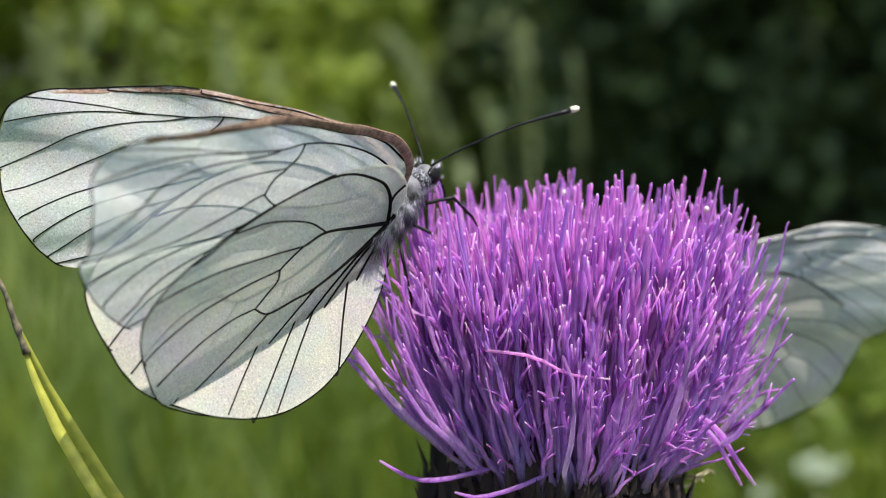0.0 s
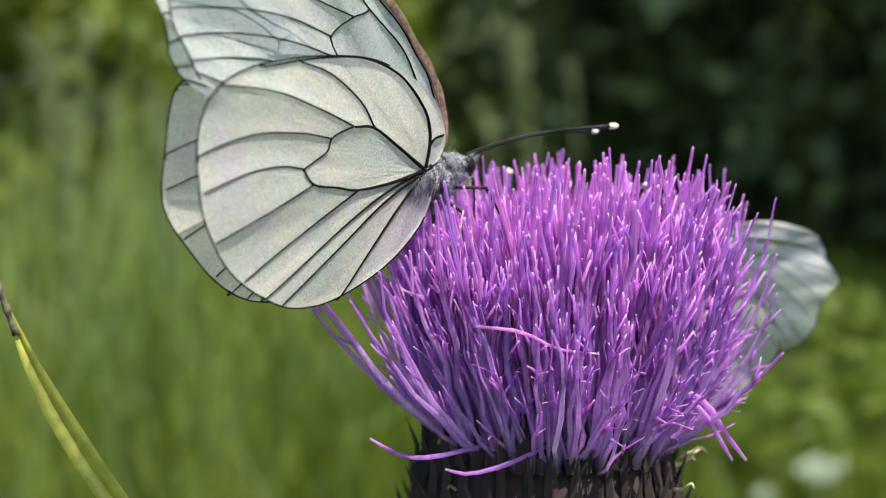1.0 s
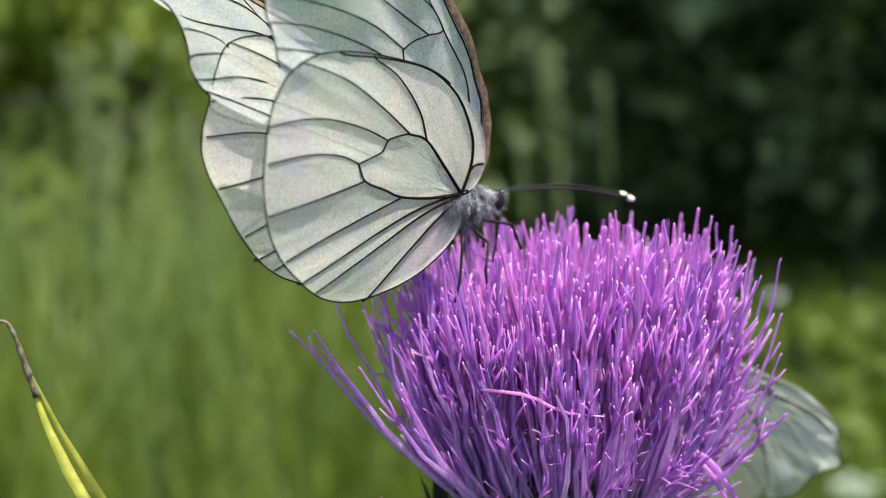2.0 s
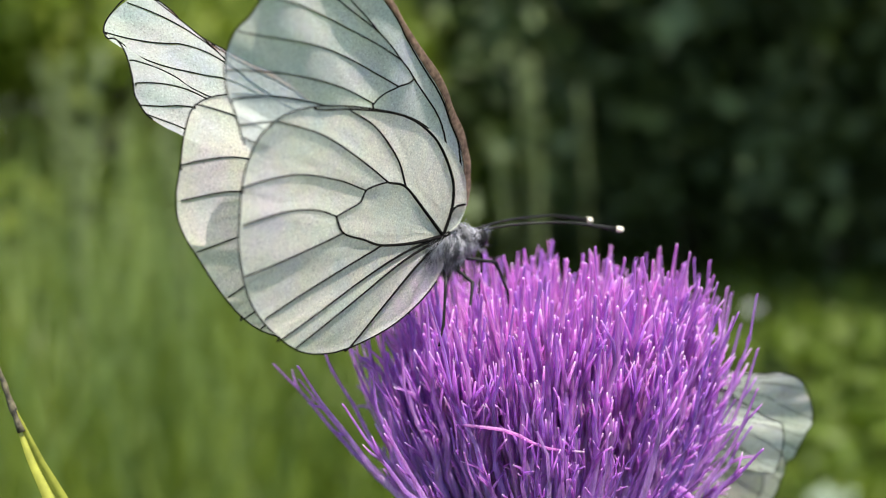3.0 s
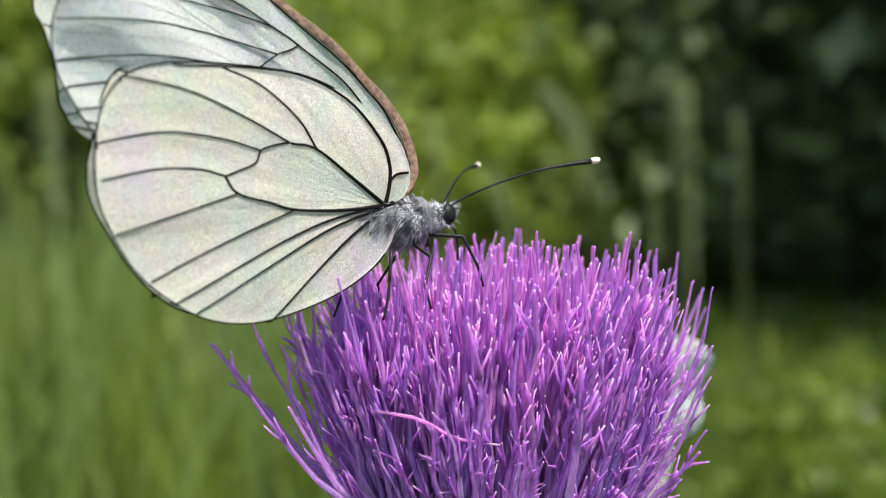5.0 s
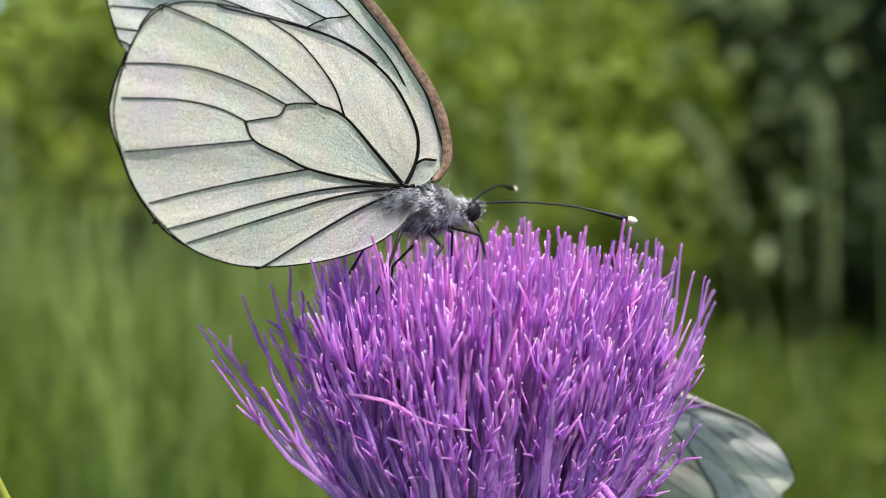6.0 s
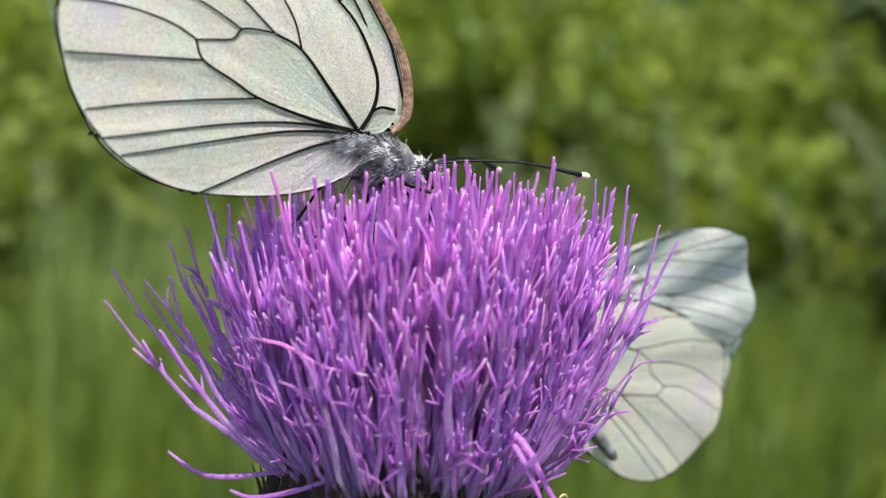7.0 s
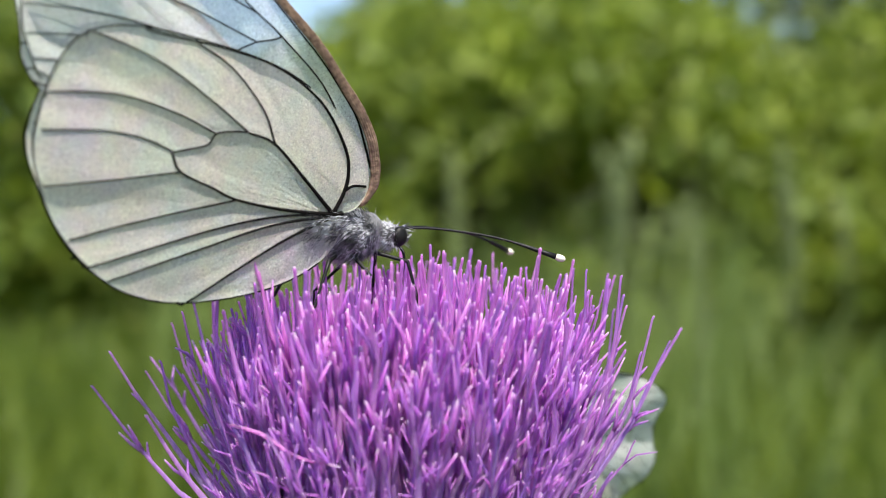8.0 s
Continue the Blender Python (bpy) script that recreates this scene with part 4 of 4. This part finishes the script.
def build_stalk(name, top, lean, length, width, label):
    """A tall grass stalk with a slender ear; top in metres, lean sideways over its length."""
    root = new(name)
    root.location = (top[0] + lean, top[1], 0)
    tagged(root, label, "grass stalk", "pale stalks in the meadow")
    pts = spline([(0, 0, 0), (-lean * 0.2, 0.01, top[2] * 0.5), (-lean * 0.6, 0, top[2] * 0.85), (-lean, 0, top[2])], 18)
    tube("culm", pts, [0.0022] * 18, M_STALK, root, 6)
    ear = [p for p in pts if p.z > top[2] - length]
    v, f = [], []
    rng = random.Random(int(abs(top[0]) * 1000))
    for p, q in zip(ear, ear[1:]):
        for k in range(7):
            c = p.lerp(q, k / 7)
            d = Vector((rng.uniform(-1, 1), rng.uniform(-1, 1), 1.6)).normalized()
            a, b, _ = tube_data([c, c + d * width * 0.5, c + d * width * 1.0], [0.0008, width * 0.16, 0.0005], 4, len(v))
            v += a
            f += b
    data_part("ear", v, f, M_STALK, root, "feathery pale ear")
    return root


for top, lean, length, width in (((-0.09, 2.5, 0.80), 0.16, 0.24, 0.030), ((0.17, 2.5, 0.83), 0.02, 0.26, 0.024), ((-0.20, 2.5, 0.63), 0.10, 0.16, 0.030), ((-0.41, 2.45, 0.76), 0.03, 0.26, 0.026),
                                 ((-0.69, 2.3, 0.80), 0.02, 0.32, 0.034), ((-0.60, 2.4, 0.70), -0.03, 0.26, 0.030), ((-0.79, 2.5, 0.82), 0.06, 0.26, 0.026), ((-0.33, 2.6, 0.74), 0.05, 0.2, 0.024),
                                 ((-1.05, 2.3, 0.80), 0.04, 0.3, 0.03), ((-1.4, 2.2, 0.78), 0.03, 0.3, 0.028), ((0.30, 2.6, 0.76), 0.03, 0.24, 0.02),
                                 ((-0.075, 2.33, 0.78), 0.20, 0.26, 0.030), ((0.18, 2.37, 0.80), 0.03, 0.40, 0.026), ((-0.38, 2.28, 0.80), 0.05, 0.22, 0.026), ((-0.35, 1.25, 0.73), -0.05, 0.34, 0.020), ((-0.30, 1.3, 0.66), 0.03, 0.26, 0.018), ((0.10, 2.35, 0.66), 0.06, 0.22, 0.024)):
    build_stalk("grass_stalk", top, lean, length, width, "tall pale grass stalk with a feathery ear in the meadow")


def build_white_flower(place, size, petals):
    """A small flat head of white florets on a stalk."""
    root = new("white_flower")
    root.location = (place[0], place[1], 0)
    tagged(root, "small white meadow flower head on a thin stalk", "flower", "white meadow flowers")
    tube("stalk", spline([(0, 0, 0), (0.01, 0, place[2] * 0.5), (0, 0, place[2])], 8), [0.0015] * 8, M_STEM, root, 6)
    rng = random.Random(9)
    bm = bmesh.new()
    for k in range(26):
        a, r = k * 2.4, size * math.sqrt((k + 0.5) / 26)
        blob(bm, Vector((r * math.cos(a), r * math.sin(a) * 0.7, place[2] + rng.uniform(-0.3, 0.3) * size + 0.35 * r)), Vector((0.2, 0.2, 0.13)) * size, None, 6, 4)
    part("bloom", bm, petals, root, "white bloom")


M_FADED = plain("faded_petals", (0.26, 0.34, 0.22), (0.42, 0.48, 0.36), 0.7, 300.0)
M_WHITE = plain("white_petals", (0.62, 0.64, 0.55), (0.80, 0.80, 0.74), 0.6, 300.0)
for place, size in (((-0.645, 2.165, 0.172), 0.022), ((0.62, 2.41, 0.32), 0.016), ((-0.60, 2.2, 0.02), 0.016), ((0.485, 1.47, 0.185), 0.030), ((0.40, 1.42, 0.17), 0.014), ((-0.50, 2.5, 0.20), 0.012), ((0.66, 2.1, 0.06), 0.035), ((0.55, 2.5, 0.17), 0.014)):
    build_white_flower(place, size, M_FADED if place[1] < 2.0 else M_WHITE)
tree = build_tree("woodland_tree", 4.2, 1.9, 9000, 0.09, M_LEAF_SHADED, 33, "leafy tree at the edge of the wood, shade put into its leaf colour", low=0.02)
tagged(tree, group="trees of the wood")
# the last four, mostly out of view on the right, are added to cast shade
plant(tree, [(-1, 8.6, 0.9, 0), (-6.5, 7.4, 0.9, 70), (-12, 6.1, 0.7, 150), (-17.5, 5.8, 0.7, 240), (-25, 5.8, 0.85, 310), (-3, 10.0, 1.2, 30), (-9, 10.5, 1.2, 200), (-16, 10.2, 1.2, 100), (-24, 10, 1.2, 40),
             (2, 9.2, 0.5, 15), (-2, 9.0, 0.55, 75), (-5, 8.8, 0.5, 190), (-9, 9.0, 0.55, 250), (-13, 8.8, 0.5, 300), (-17, 9.0, 0.55, 10), (-21, 8.6, 0.5, 130), (-7, 13, 0.9, 45), (-1, 13, 0.9, 95), (-14, 13, 0.9, 145), (-20, 13, 0.9, 195), (-33, 7.6, 1.4, 20), (-40, 7.2, 1.7, 120), (-49, 7.0, 1.8, 260), (-58, 7.2, 1.8, 330)])


# ---- what moves ----
def wing_turn(heading, lean, dip):
    return Matrix.Rotation(radians(heading), 4, "Z") @ Matrix.Rotation(radians(lean), 4, "X") @ Matrix.Rotation(radians(dip), 4, "Y")


def motions():
    hind, fore = WINGS["near"]
    hind2, fore2 = WINGS["far"]
    body, near, near_fore = [], [], []
    for t, x, y, z, heading, lean, dip, turn, more, sweep in FLIGHT:
        b = wing_turn(heading, 0.6 * lean, dip)
        w = b.inverted() @ wing_turn(heading, lean, dip)
        body.append((t, Matrix.Translation(spot(x, y, z)) @ b))
        near.append((t, w))
        near_fore.append((t, w @ Matrix.Translation(fore.location) @ wing_turn(turn, more, sweep)))
    walk(BUTTERFLY, body)
    walk(hind, near)
    walk(fore, near_fore)
    hinge = Matrix.Translation(hind2.location)
    walk(hind2, [(t, hinge @ wing_turn(c, -a, b)) for t, a, b, c, *_ in FAR_WING])
    walk(fore2, [(t, hinge @ wing_turn(c, -a, b)) for t, _, _, _, a, b, c in FAR_WING])
    foot = Matrix.Translation(FEELERS[0].location)
    walk(FEELERS[0], [(t, foot @ wing_turn(turn, 0, -lift)) for t, turn, lift in FEELER])
    foot = Matrix.Translation(FEELERS[1].location)
    walk(FEELERS[1], [(t, foot @ wing_turn(turn, 0, -lift)) for t, turn, lift in LEFT_FEELER])
    # the other butterfly
    lh, lf = OTHER_WINGS["far"]
    rh, rf = OTHER_WINGS["near"]
    hinge = Matrix.Translation(lh.location)
    stance = wing_turn(212, 0, -48)
    body, left, leftfore, right = [], [], [], []
    for t, x, y, z, heading, lean, dip, more in OTHER_FLIGHT:
        turn = stance.inverted() @ wing_turn(heading, lean, dip)
        body.append((t, Matrix.Translation(spot(x, y, z) - stance.to_3x3() @ (Vector(lh.location) * 0.9)) @ stance))
        left.append((t, hinge @ turn))
        leftfore.append((t, hinge @ turn @ wing_turn(0, 0, more)))
        right.append((t, wing_turn(0, -8, 0) @ turn))
    walk(OTHER, body)
    walk(lh, left)
    walk(lf, leftfore)
    walk(rh, right)
    walk(rf, right)


motions()
